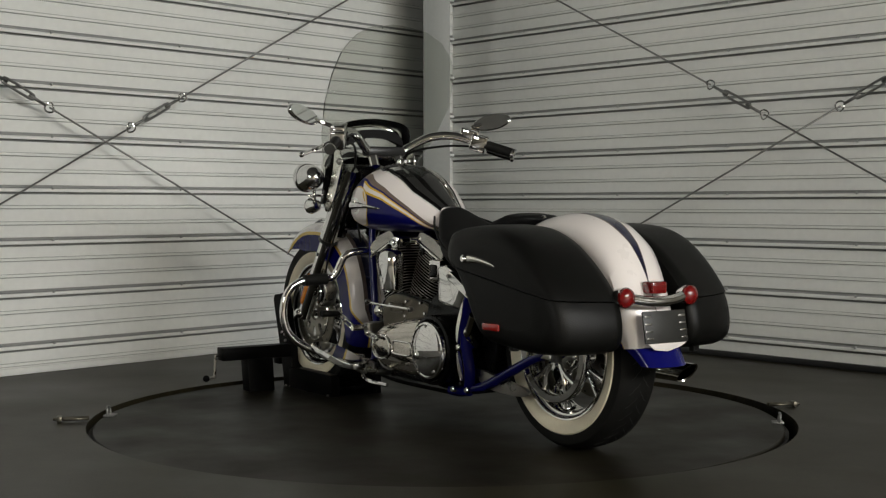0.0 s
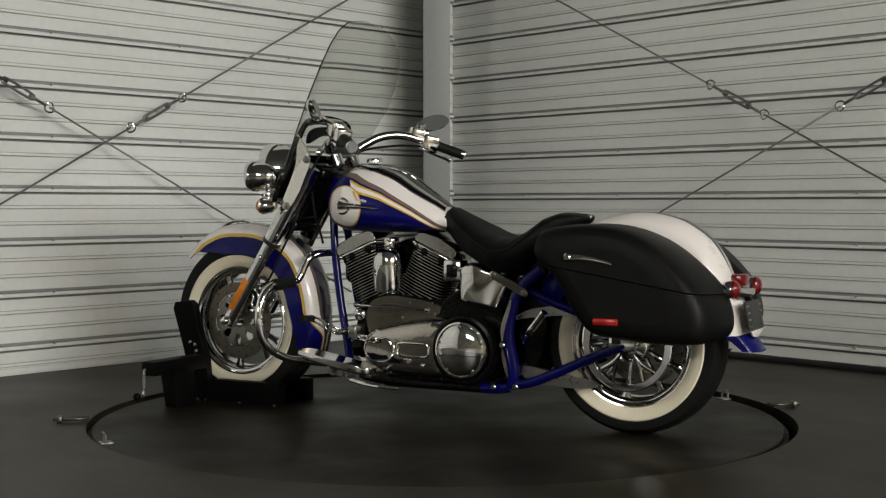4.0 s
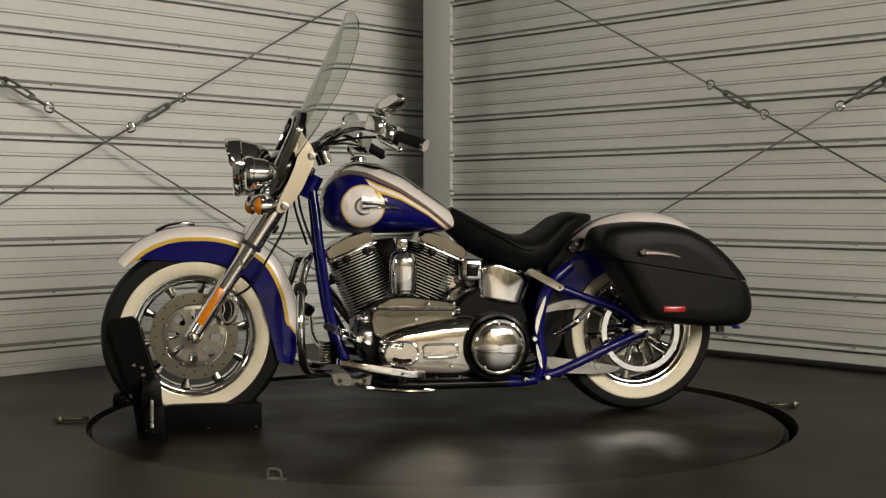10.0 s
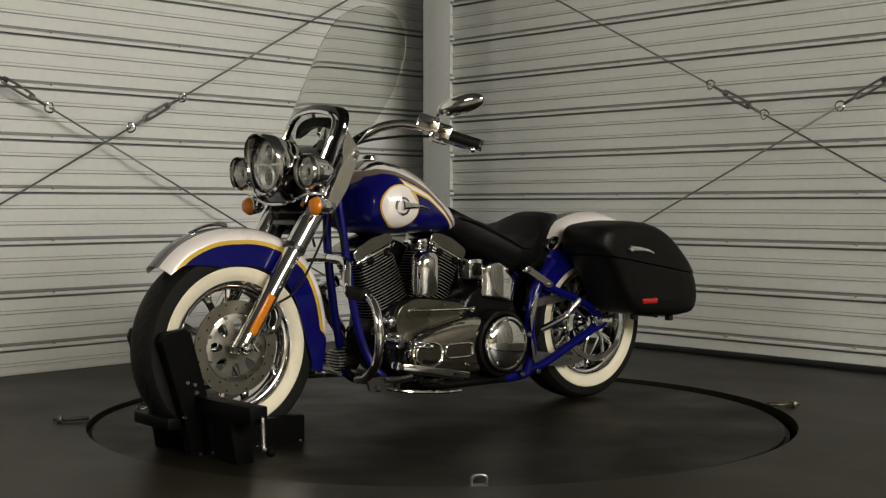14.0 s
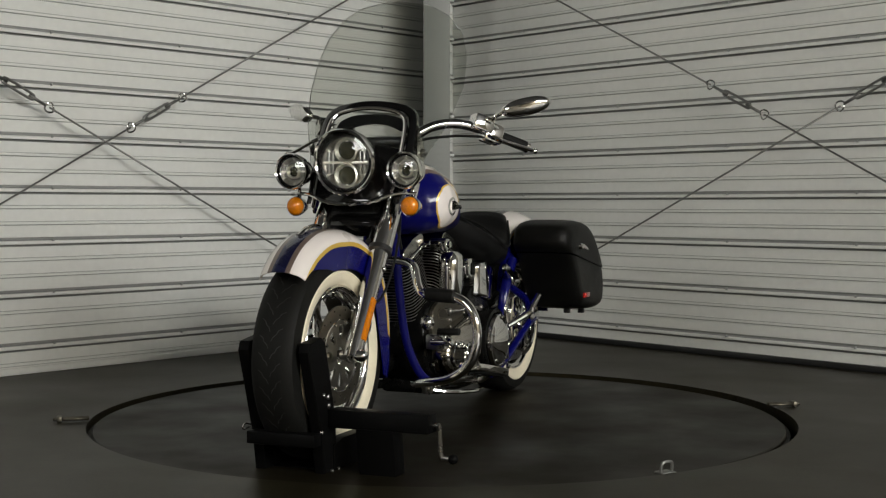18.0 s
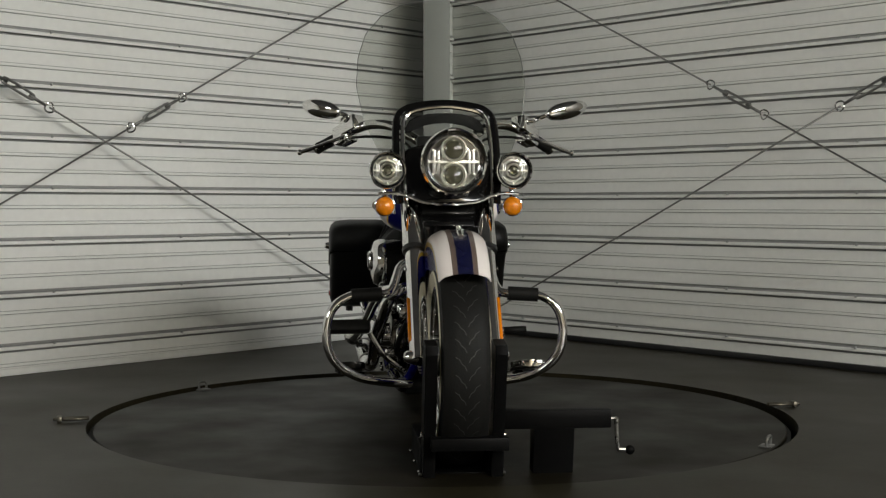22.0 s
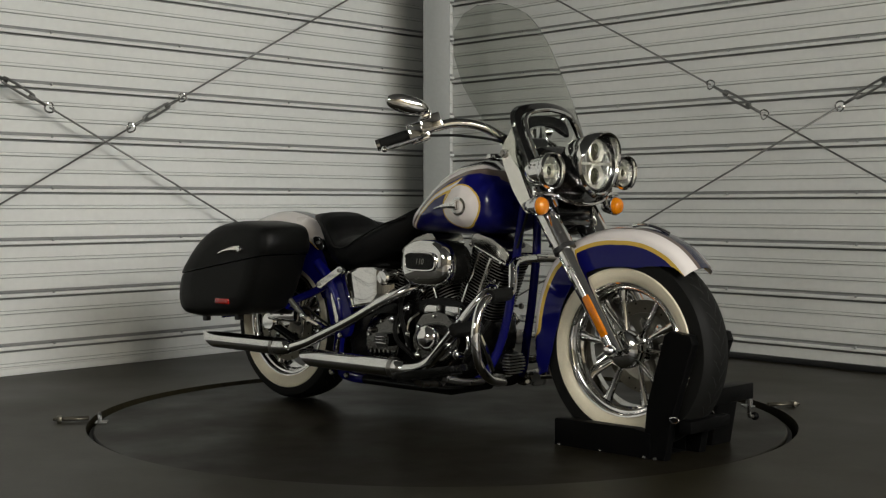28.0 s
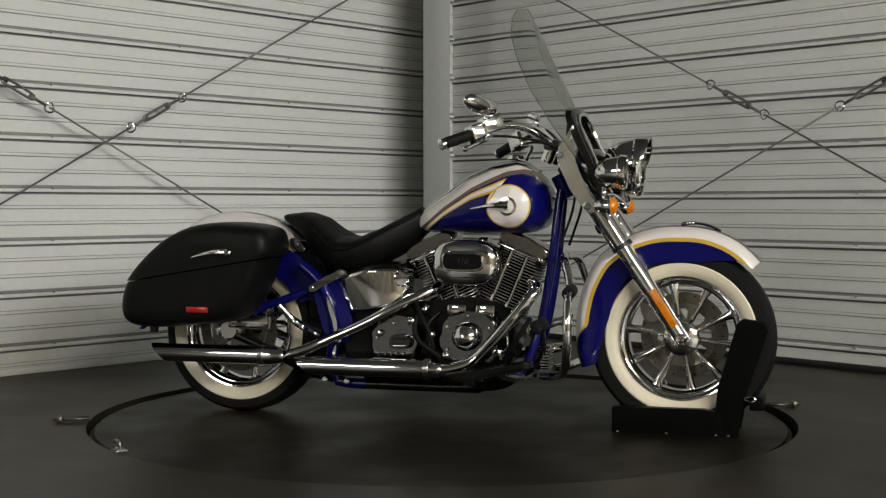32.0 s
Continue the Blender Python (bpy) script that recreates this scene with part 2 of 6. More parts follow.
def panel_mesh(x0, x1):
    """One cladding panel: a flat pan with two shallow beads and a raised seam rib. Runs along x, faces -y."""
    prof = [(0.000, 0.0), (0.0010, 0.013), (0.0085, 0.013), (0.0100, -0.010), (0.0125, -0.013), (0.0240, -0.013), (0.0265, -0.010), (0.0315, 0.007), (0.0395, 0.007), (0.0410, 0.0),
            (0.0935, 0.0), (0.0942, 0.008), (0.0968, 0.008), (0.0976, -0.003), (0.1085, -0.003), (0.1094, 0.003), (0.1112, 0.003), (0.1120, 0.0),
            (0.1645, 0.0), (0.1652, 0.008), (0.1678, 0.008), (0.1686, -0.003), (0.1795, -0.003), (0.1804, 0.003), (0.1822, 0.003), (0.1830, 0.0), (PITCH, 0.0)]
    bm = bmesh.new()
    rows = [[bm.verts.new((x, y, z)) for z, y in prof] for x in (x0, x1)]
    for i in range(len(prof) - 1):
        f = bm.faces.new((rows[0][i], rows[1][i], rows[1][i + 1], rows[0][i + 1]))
        # rib and bead grooves take the darker grey, so their shade is painted in
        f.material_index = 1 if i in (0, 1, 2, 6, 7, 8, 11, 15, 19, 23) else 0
    return mesh_of("panel", bm, [M_WALL, M_SEAMSHADE], 20)


def wall(name, angle, base, flip, label):
    """A wall that runs away from the corner, with its panels and seam screws."""
    u = Vector((math.cos(radians(angle)), math.sin(radians(angle)), 0))
    if flip:
        u = -u
    # local x runs along the wall, local -y into the room
    n_in = Vector((-CORNER.x, -CORNER.y, 0)) - u * (Vector((-CORNER.x, -CORNER.y, 0)).dot(u))
    n_in.normalize()
    m = Matrix((( u.x, -n_in.x, 0, CORNER.x), (u.y, -n_in.y, 0, CORNER.y), (0, 0, 1, 0), (0, 0, 0, 1)))
    if m.to_3x3().determinant() < 0:
        m = m @ Matrix.Diagonal((-1, 1, 1, 1))
    sign = 1 if (m.to_3x3() @ Vector((1, 0, 0))).dot(u) > 0 else -1
    bm = bmesh.new()
    xs = (-0.15, ARM) if sign > 0 else (-ARM, 0.15)
    box(bm, xs[0], xs[1], 0.018, 0.16, -0.05, WALL_TOP)
    w = part(name, bm, M_WALL)
    w.matrix_world = m
    tagged(w, label, "wall", kind="structure")
    ribbed = ARM if flip else 4.4
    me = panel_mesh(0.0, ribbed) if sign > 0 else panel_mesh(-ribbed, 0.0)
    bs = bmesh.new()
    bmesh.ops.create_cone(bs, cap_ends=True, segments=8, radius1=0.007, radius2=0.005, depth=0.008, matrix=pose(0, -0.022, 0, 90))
    screw = mesh_of("screw", bs, M_SEAMSHADE)
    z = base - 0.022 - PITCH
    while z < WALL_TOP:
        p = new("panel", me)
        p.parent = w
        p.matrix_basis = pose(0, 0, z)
        if z > 0:
            for s in (0.62, 1.32, 2.02, 2.72):
                q = new("screw", screw)
                q.parent = w
                q.matrix_basis = pose(sign * s, 0, z + 0.028)
        z += PITCH
    # dark lining added beyond the view, so the chrome mirrors a darker wall
    if ribbed < ARM:
        bm = bmesh.new()
        lo, hi = (ribbed, ARM) if sign > 0 else (-ARM, -ribbed)
        box(bm, lo, hi, -0.02, 0.016, 0.0, WALL_TOP)
        part("added_dark_lining", bm, M_BACK, w, "added dark lining out of view, keeps chrome reflections dark", sharp=0)
    # pale strip on the left wall; on the right, black paints the shadow gap
    bm = bmesh.new()
    box(bm, xs[0] if sign > 0 else -ribbed, ribbed if sign > 0 else xs[1], -0.016, 0.002, 0.0, 0.03, 0.003)
    part("base_strip", bm, M_WALL if flip else M_PLASTIC, w, "pale base strip" if flip else "dark strip painting the shadow gap under the wall")
    return w, m, sign


WALL_LEFT, ML, SL = wall("wall_left", LEFT_ANGLE, 0.121, True, "pale grey ribbed steel wall with horizontal seams")
WALL_RIGHT, MR, SR = wall("wall_right", RIGHT_ANGLE, 0.098, False, "pale grey ribbed steel wall with horizontal seams")

# the two plain walls behind the camera, each with one opening
def back_wall(name, start, spec, mat, label):
    d = (FAR - start)
    length = d.length
    d.normalize()
    n = Vector((d.y, -d.x, 0))
    if n.dot(start) < 0:
        n = -n
    m = Matrix(((d.x, n.x, 0, start.x), (d.y, n.y, 0, start.y), (0, 0, 1, 0), (0, 0, 0, 1)))
    w = tagged(new(name), label, "wall", kind="structure")
    w.matrix_world = m
    x0, x1, z0, z1 = spec[:4]
    for nm, box_of in (("side_piece", (-0.15, x0, -0.05, WALL_TOP)), ("side_piece", (x1, length + 0.15, -0.05, WALL_TOP)), ("lintel", (x0, x1, z1, WALL_TOP)), ("sill_piece", (x0, x1, -0.05, z0 - 0.001))):
        if box_of[3] - box_of[2] < 0.06:
            continue
        bm = bmesh.new()
        box(bm, box_of[0], box_of[1], 0.0, 0.15, box_of[2], box_of[3])
        part(nm, bm, mat, w, sharp=0)
    bm = bmesh.new()
    for bx in ((x0 - 0.06, x0, z0, z1), (x1, x1 + 0.06, z0, z1), (x0 - 0.06, x1 + 0.06, z1, z1 + 0.06)):
        box(bm, bx[0], bx[1], -0.02, 0.0, bx[2], bx[3])
    part("opening_frame", bm, M_POST, w, sharp=0)
    bm = bmesh.new()
    box(bm, x0 - 1.5, x1 + 1.5, 1.2, 1.25, -0.05, z1 + 1.2)
    bd = part("backdrop", bm, M_OUTSIDE, None, sharp=0)
    bd.matrix_world = m
    tagged(bd, "bright daylight outside the opening", "backdrop", kind="structure")


back_wall("wall_back_1", END_A, WINDOW, M_BACK, "plain dull wall with a high window opening")
back_wall("wall_back_2", END_B, WIDE_WINDOW, M_CREAMWALL, "plain cream wall with a high window opening")

R_DISC, R_PIT, PIT_X = 1.194, 1.224, 0.010


def floor_sheet():
    bm = bmesh.new()
    n = 192
    inner = [bm.verts.new((PIT_X + R_PIT * math.cos(2 * math.pi * k / n), R_PIT * math.sin(2 * math.pi * k / n), 0)) for k in range(n)]
    lip = [bm.verts.new((v.co.x, v.co.y, -0.08)) for v in inner]
    for k in range(n):
        bm.faces.new((inner[k], inner[(k + 1) % n], lip[(k + 1) % n], lip[k]))
    outer = [bm.verts.new((25 * math.cos(2 * math.pi * k / n), 25 * math.sin(2 * math.pi * k / n), 0)) for k in range(n)]
    for k in range(n):
        bm.faces.new((inner[k], inner[(k + 1) % n], outer[(k + 1) % n], outer[k]))
    tagged(part("floor", bm, M_FLOOR, sharp=0), "dark smooth concrete floor with a dull sheen", "floor", kind="structure")
    bm = bmesh.new()
    lathe(bm, [(0.001, -0.085), (R_PIT + 0.02, -0.085)], 96, pose(0, 0, 0, 90))
    tagged(part("turntable_pit", bm, M_DARK), "dark recess under the turntable", "pit", kind="structure")


floor_sheet()

# pale slab added out of view before the dark stand, brightening chrome reflections
bm = bmesh.new()
box(bm, -4.2, 4.2, -13.2, -1.75, -0.02, 0.004)
tagged(part("added_bounce_slab", bm, M_BOUNCESLAB, sharp=0), "added pale concrete slab out of view, for reflections and bounced light", "floor", kind="structure")

bm = bmesh.new()
vs = [bm.verts.new((q.x, q.y, WALL_TOP)) for q in (CORNER, END_A, FAR, END_B)]
bm.faces.new(vs)
r = bmesh.ops.extrude_face_region(bm, geom=bm.faces[:])
for v in [g for g in r["geom"] if isinstance(g, bmesh.types.BMVert)]:
    v.co.z += 0.12
tagged(part("ceiling", bm, M_CEIL, sharp=0), "plain dark ceiling", "ceiling", kind="structure")

# corner post: a boxed steel column with flange lips
post = thing("corner_post", "grey painted steel column standing in the corner", "column", kind="structure")
post.matrix_world = pose(-0.014, 2.56, 0)
bm = bmesh.new()
box(bm, -0.072, 0.072, -0.06, 0.56, 0.012, WALL_TOP, 0.006)
part("shaft", bm, M_POST, post)
bm = bmesh.new()
box(bm, -0.10, 0.10, -0.09, 0.56, 0.0, 0.012, 0.003)
part("base_plate", bm, M_POST, post)

# body of the added lamp behind the camera, which is never in view
lamp = thing("ceiling_lamp", "added long white ceiling light, unseen, brightening the rear of the room", "ceiling light")
lamp.matrix_world = pose(LAMP_AT[0], LAMP_AT[1], WALL_TOP)
bm = bmesh.new()
box(bm, -0.63, 0.63, -0.23, 0.23, -0.05, 0, 0.01)
part("housing", bm, M_WALL, lamp)
bm = bmesh.new()
box(bm, -0.6, 0.6, -0.2, 0.2, -0.065, -0.051, 0.004)
part("diffuser", bm, M_LAMP, lamp)

# wire bracing with turnbuckles
def brace(m, sign, a, b, turn, label):
    """A taut cable from a to b, points (along, height), with a turnbuckle between the shares turn[0] and turn[1]."""
    b3 = thing("wall_brace", label, "brace cable", "cross braces")
    b3.matrix_world = m
    p0, p1 = Vector((sign * a[0], -0.1, a[1])), Vector((sign * b[0], -0.1, b[1]))
    d = (p1 - p0).normalized()
    t0, t1 = p0.lerp(p1, turn[0]), p0.lerp(p1, turn[1])
    for q0, q1 in ((p0, t0), (t1, p1)):
        bm = bmesh.new()
        tube(bm, [q0, q1], 0.0045, 8, smooth=False)
        part("cable", bm, M_CABLE, b3)
    rot = Vector((1, 0, 0)).rotation_difference(d).to_matrix().to_4x4()
    for q in (t0, t1):
        bm = bmesh.new()
        tube(bm, [q + rot @ Vector((0.022 * math.cos(k * math.pi / 8), 0.006 * math.sin(k * math.pi / 4), 0.022 * math.sin(k * math.pi / 8))) for k in range(17)], 0.0045, 8, smooth=False)
        part("eye_ring", bm, M_CHROME, b3)
    t0, t1 = t0 + d * 0.022, t1 - d * 0.022
    for s in (-1, 1):
        bm = bmesh.new()
        off = rot @ Vector((0, 0, 0.012 * s))
        q0, q1 = t0.lerp(t1, 0.22), t0.lerp(t1, 0.78)
        tube(bm, [q0 + off * 0.4, t0.lerp(t1, 0.28) + off, t0.lerp(t1, 0.72) + off, q1 + off * 0.4], 0.006, 8, 3)
        part("turnbuckle_rail", bm, M_CABLE, b3)
    for q0, q1 in ((0.0, 0.30), (0.70, 1.0)):
        bm = bmesh.new()
        tube(bm, [t0.lerp(t1, q0), t0.lerp(t1, q1)], 0.007, 8, smooth=False)
        part("threaded_rod", bm, M_CABLE, b3)
    return b3


def along(a, b, s):
    return (s - a[0]) / (b[0] - a[0])


LA, LB = (4.3, 1.906), (0.95, 0.27)
brace(ML, SL, LA, LB, (along(LA, LB, 3.082), along(LA, LB, 2.782)), "taut galvanised cable with a turnbuckle across the ribbed wall")
LA, LB = (4.3, 0.064), (0.45, 2.115)
brace(ML, SL, LA, LB, (along(LA, LB, 2.363), along(LA, LB, 2.071)), "taut galvanised cable with a turnbuckle across the ribbed wall")
RA, RB = (0.45, 2.096), (4.3, 0.126)
brace(MR, SR, RA, RB, (along(RA, RB, 1.976), along(RA, RB, 2.284)), "taut galvanised cable with a turnbuckle across the ribbed wall")
RA, RB = (4.3, 1.928), (0.45, 0.134)
brace(MR, SR, RA, RB, (along(RA, RB, 2.983), along(RA, RB, 2.683)), "taut galvanised cable with a turnbuckle across the ribbed wall")

# ---- the turntable and what lies round it ----
OFF = pose(0.005 * math.cos(radians(5)), 0.005 * math.sin(radians(5)), 0, 90)
TABLE = thing("turntable", "round dark flush turntable deck turning in the floor", "turntable")
bm = bmesh.new()
lathe(bm, [(0.001, 0.0), (0.4, 0.0), (0.8, 0.0), (R_DISC - 0.004, 0.0), (R_DISC, -0.004), (R_DISC, -0.05), (0.001, -0.05)], 192, OFF)
part("deck", bm, M_DISC, TABLE, sharp=30)
bm = bmesh.new()
lathe(bm, [(R_DISC + 0.001, -0.03), (R_DISC + 0.014, -0.03), (R_DISC + 0.014, -0.014), (R_DISC + 0.001, -0.014)], 192, OFF)
part("rim_band", bm, M_RUBBER, TABLE, "black edge band")


def tie_ring(angle):
    """A folding lashing ring on the deck."""
    loc = pose(1.176 * math.cos(radians(angle)), 1.176 * math.sin(radians(angle)), DECK, 0, 0, angle)
    ring = thing("lashing_ring", "small steel lashing loop standing on the turntable deck", "lashing ring", "lashing rings")
    bm = bmesh.new()
    box(bm, -0.020, 0.020, -0.024, 0.024, 0.0, 0.006, 0.002)
    part("plate", bm, M_CABLE, ring)
    bm = bmesh.new()
    tube(bm, [(0.004, -0.020, 0.004), (0.006, -0.020, 0.024), (0.007, -0.012, 0.033), (0.007, 0.012, 0.033), (0.006, 0.020, 0.024), (0.004, 0.020, 0.004)], 0.0045, 8, 4)
    part("loop", bm, M_CABLE, ring)
    return ring, loc


RINGS = [tie_ring(55.0), tie_ring(229.4)]


def floor_latch(x, y, angle):
    latch = thing("floor_latch", "chromed steel slide latch lying at the rim of the turntable", "latch", "floor latches")
    latch.matrix_world = pose(x, y, 0, 0, 0, angle)
    for s in (-0.011, 0.011):
        bm = bmesh.new()
        tube(bm, [(-0.045, s, 0.012), (0.045, s, 0.012)], 0.006, 10, smooth=False)
        part("slide_rod", bm, M_STEEL, latch)
    bm = bmesh.new()
    box(bm, 0.045, 0.062, -0.018, 0.018, 0.002, 0.022, 0.004)
    part("end_block", bm, M_STEEL, latch)
    bm = bmesh.new()
    tube(bm, [(0.062, 0, 0.012), (0.074, 0, 0.012)], 0.005, 8, smooth=False)
    part("pin", bm, M_STEEL, latch)


floor_latch(1.246, 0.135, 8)
floor_latch(-1.244, -0.176, 195)


# ---- the motorcycle ----
# x forwards, y to its left, z up; the origin lies on the deck under its middle plane
BIKE_OFFSET = -0.029
BIKE = thing("motorcycle", "blue and white cruiser motorcycle with chrome engine and black saddlebags", "motorcycle")
FX, FZ, RX, RZ = 0.856, 0.299, -0.730, 0.287


def wheel(cx, cz, width, name, disc_side, R):
    """Whitewall tyre, chrome rim, ten spokes, hub and brake disc."""
    w = new(name)
    w.parent = BIKE
    w.matrix_basis = pose(cx, 0, cz)
    h = width / 2
    bm = bmesh.new()
    prof = [(0.205, -h * 0.70), (0.225, -h * 0.92), (0.252, -h), (R - 0.018, -h * 0.95), (R - 0.006, -h * 0.74), (R - 0.0015, -h * 0.38), (R, 0)]
    prof = prof + [(r, -a) for r, a in reversed(prof[:-1])]
    lathe(bm, prof, 72)
    tyre = part("tyre", bm, M_RUBBER, w, "black tyre with a fine groove pattern")
    bm = bmesh.new()
    for k in range(40):
        a0 = 2 * math.pi * k / 40
        for s in (-1, 1):
            pts = []
            for q, y in ((0.0, 0.05), (0.05, 0.12), (0.08, 0.26), (0.13, 0.34), (0.16, 0.50)):
                r = interp([0, 0.35, 0.68, 0.93], [R, R - 0.0015, R - 0.005, R - 0.015], y) - 0.0005
                a = a0 + (q + (0.09 if s > 0 else 0)) * 0.75
                pts.append((r * math.cos(a), s * h * y, r * math.sin(a)))
            tube(bm, pts, 0.0013, 4, 1)
    part("tread_groove", bm, M_TREAD, tyre, "curved tread grooves")
    for s in (-1, 1):
        bm = bmesh.new()
        lathe(bm, [(0.206, s * h * 0.74), (0.212, s * (h * 0.84 + 0.003)), (0.230, s * (h * 0.955 + 0.004)), (0.247, s * (h + 0.003)), (0.252, s * (h * 0.99))], 72)
        part("whitewall", bm, M_CREAM, w, "cream whitewall band")
    bm = bmesh.new()
    side = [(0.207, 0.80), (0.2095, 0.86), (0.207, 0.90), (0.2025, 0.885), (0.200, 0.80), (0.1945, 0.735), (0.1885, 0.72), (0.186, 0.66), (0.1835, 0.42), (0.178, 0.34)]
    prof = [(r, -h * q) for r, q in side] + [(0.176, 0)] + [(r, h * q) for r, q in reversed(side)]
    lathe(bm, prof, 72)
    part("rim", bm, M_RIM, w, "polished chrome rim")
    bm = bmesh.new()
    lathe(bm, [(0.001, -0.062), (0.020, -0.062), (0.024, -0.056), (0.040, -0.05), (0.048, -0.035), (0.036, -0.02), (0.036, 0.02), (0.048, 0.035), (0.040, 0.05), (0.024, 0.056), (0.020, 0.062), (0.001, 0.062)], 32)
    part("hub", bm, M_CHROME, w, "polished hub")
    for s in (1, -1):
        if s in disc_side:
            continue
        bm = bmesh.new()
        lathe(bm, [(0.020, s * 0.070), (0.044, s * 0.068), (0.056, s * 0.060), (0.060, s * 0.048), (0.060, s * 0.030)], 40)
        part("hub_cover", bm, M_CHROME, w, "round chrome hub cover")
    bm = bmesh.new()
    rings = []
    for r, hw, ht, y in ((0.034, 0.010, 0.012, 0.0), (0.07, 0.0085, 0.012, 0.0), (0.12, 0.010, 0.011, 0.0), (0.16, 0.013, 0.010, 0.0), (0.181, 0.019, 0.012, 0.0)):
        rings.append([Vector((r, y + ht * math.sin(k * math.pi / 5), hw * math.cos(k * math.pi / 5))) for k in range(10)])
    loft(bm, rings)
    spoke = part("spoke", bm, M_RIM, w, "chrome spoke")
    spoke.matrix_basis = pose(0, 0.022, 0, 0, 9, 0)
    for k in range(1, 10):
        again(spoke, pose(0, 0.022 if k % 2 == 0 else -0.022, 0, 0, 9 + 36 * k, 0), w)
    for s in disc_side:
        bm = bmesh.new()
        y = s * 0.062
        lathe(bm, [(0.107, y - 0.0025), (0.147, y - 0.0025), (0.147, y + 0.0025), (0.107, y + 0.0025), (0.107, y - 0.0025)], 64)
        part("brake_disc", bm, M_STEEL, w, "drilled steel brake disc")
        # carrier plate with eight rounded windows through it
        bm = bmesh.new()
        radii = (0.026, 0.050, 0.058, 0.067, 0.076, 0.085, 0.092, 0.108)
        n = 96
        grid = [[bm.verts.new((r * math.cos(2 * math.pi * k / n), y + s * (0.005 if r < 0.1 else 0.001), r * math.sin(2 * math.pi * k / n))) for k in range(n)] for r in radii]
        for i in range(len(radii) - 1):
            reach = (0, 2, 3, 3, 3, 2, 0)[i]
            for k in range(n):
                if reach and min((k - 1) % 12, (-k) % 12) < reach:
                    continue
                bm.faces.new((grid[i][k], grid[i][(k + 1) % n], grid[i + 1][(k + 1) % n], grid[i + 1][k]))
        bmesh.ops.recalc_face_normals(bm, faces=bm.faces)
        bmesh.ops.solidify(bm, geom=bm.faces[:], thickness=0.006)
        part("disc_carrier", bm, M_CARRIER, w, "satin metal disc carrier with rounded windows")
        bm = bmesh.new()
        tube(bm, [(0.1065 * math.cos(2 * math.pi * k / 48), y + s * 0.004, 0.1065 * math.sin(2 * math.pi * k / 48)) for k in range(49)], 0.0022, 6, 1)
        part("carrier_ring", bm, M_CHROME, w, "bright inner ring of the disc")
        stud = None
        for k in range(8):
            a = radians(22.5 + 45 * k)
            if stud is None:
                bm = bmesh.new()
                lathe(bm, [(0.0005, s * 0.007), (0.004, s * 0.007), (0.006, s * 0.004), (0.006, 0.0)], 10)
                stud = part("disc_stud", bm, M_CHROME, w)
                stud.matrix_basis = pose(0.1 * math.cos(a), y + s * 0.003, 0.1 * math.sin(a))
            else:
                again(stud, pose(0.1 * math.cos(a), y + s * 0.003, 0.1 * math.sin(a)), w)
        bm = bmesh.new()
        bmesh.ops.create_cone(bm, cap_ends=True, segments=8, radius1=0.0032, radius2=0.0032, depth=0.0068, matrix=pose(0.128, y, 0, 90))
        hole = part("disc_hole", bm, M_BLACKENG, w)
        for k in range(1, 24):
            again(hole, pose(0, 0, 0, 0, 15 * k, 0) @ pose(0.009 if k % 2 else -0.009, 0, 0), w)
    return w


FRONT = wheel(FX, FZ, 0.135, "front_wheel", (1,), 0.309)
REAR = wheel(RX, RZ, 0.145, "rear_wheel", (-1,), 0.298)


def arc_fender(name, cx, cz, path, half, drop, stripes, mats, flare=0.0, skirt=None):
    """A mudguard swept along a path of (angle, radius) about the wheel centre.
    drop(u): how far the sides come down; stripes(u): the share of the section at which each colour ends."""
    angs = [a for a, r in path]
    rads = [r for a, r in path]
    N = 64
    bm = bmesh.new()
    rings, count = [], 0
    for i in range(N + 1):
        u = i / N
        a = angs[0] + (angs[-1] - angs[0]) * u
        rr = interp(angs, rads, a)
        d = drop(u)
        hw = half(u)
        cuts = stripes(u)
        # section: from the middle of the crown out and down one side, measured by a share 0..1
        def sec(v):
            crown = 0.55
            if v < crown:
                q = v / crown
                y = hw * math.sin(q * math.pi / 2 * 0.94)
                dr = -0.32 * hw * (1 - math.cos(q * math.pi / 2 * 0.94)) * 1.6
            else:
                q = (v - crown) / (1 - crown)
                y = hw * (math.sin(math.pi / 2 * 0.94) + 0.02 * q)
                dr = -0.32 * hw * (1 - math.cos(math.pi / 2 * 0.94)) * 1.6 - d * q
            return y, dr
        vs = [0.0]
        prev = 0.0
        for c in cuts:
            k = 5
            vs += [prev + (c - prev) * (s + 1) / k for s in range(k)]
            prev = c
        pts = []
        ca, sa = math.cos(radians(a)), math.sin(radians(a))
        side_pts = []
        for v in vs:
            y, dr = sec(v)
            r = rr + dr
            side_pts.append((r * ca + cx, y, r * sa + cz))
        ring = [Vector((x, -y, z)) for x, y, z in reversed(side_pts[1:])] + [Vector(q) for q in side_pts]
        rings.append(ring)
    nside = 5 * len(stripes(0))

    def mat(i, j):
        k = j - nside if j >= nside else nside - 1 - j
        return k // 5

    loft(bm, rings, closed=False, mat=mat)
    bmesh.ops.recalc_face_normals(bm, faces=bm.faces)
    r = bmesh.ops.solidify(bm, geom=bm.faces[:], thickness=0.003)
    return part(name, bm, mats, BIKE)


# front mudguard
def gold_cut(d, r_edge, r_gold):
    return 0.55 + 0.45 * min(1.0, max(0.02, (r_edge - r_gold) / max(d, 1e-3)))


FF_ANG = [44, 59, 75, 91, 106, 122, 137, 151, 164, 180, 200]
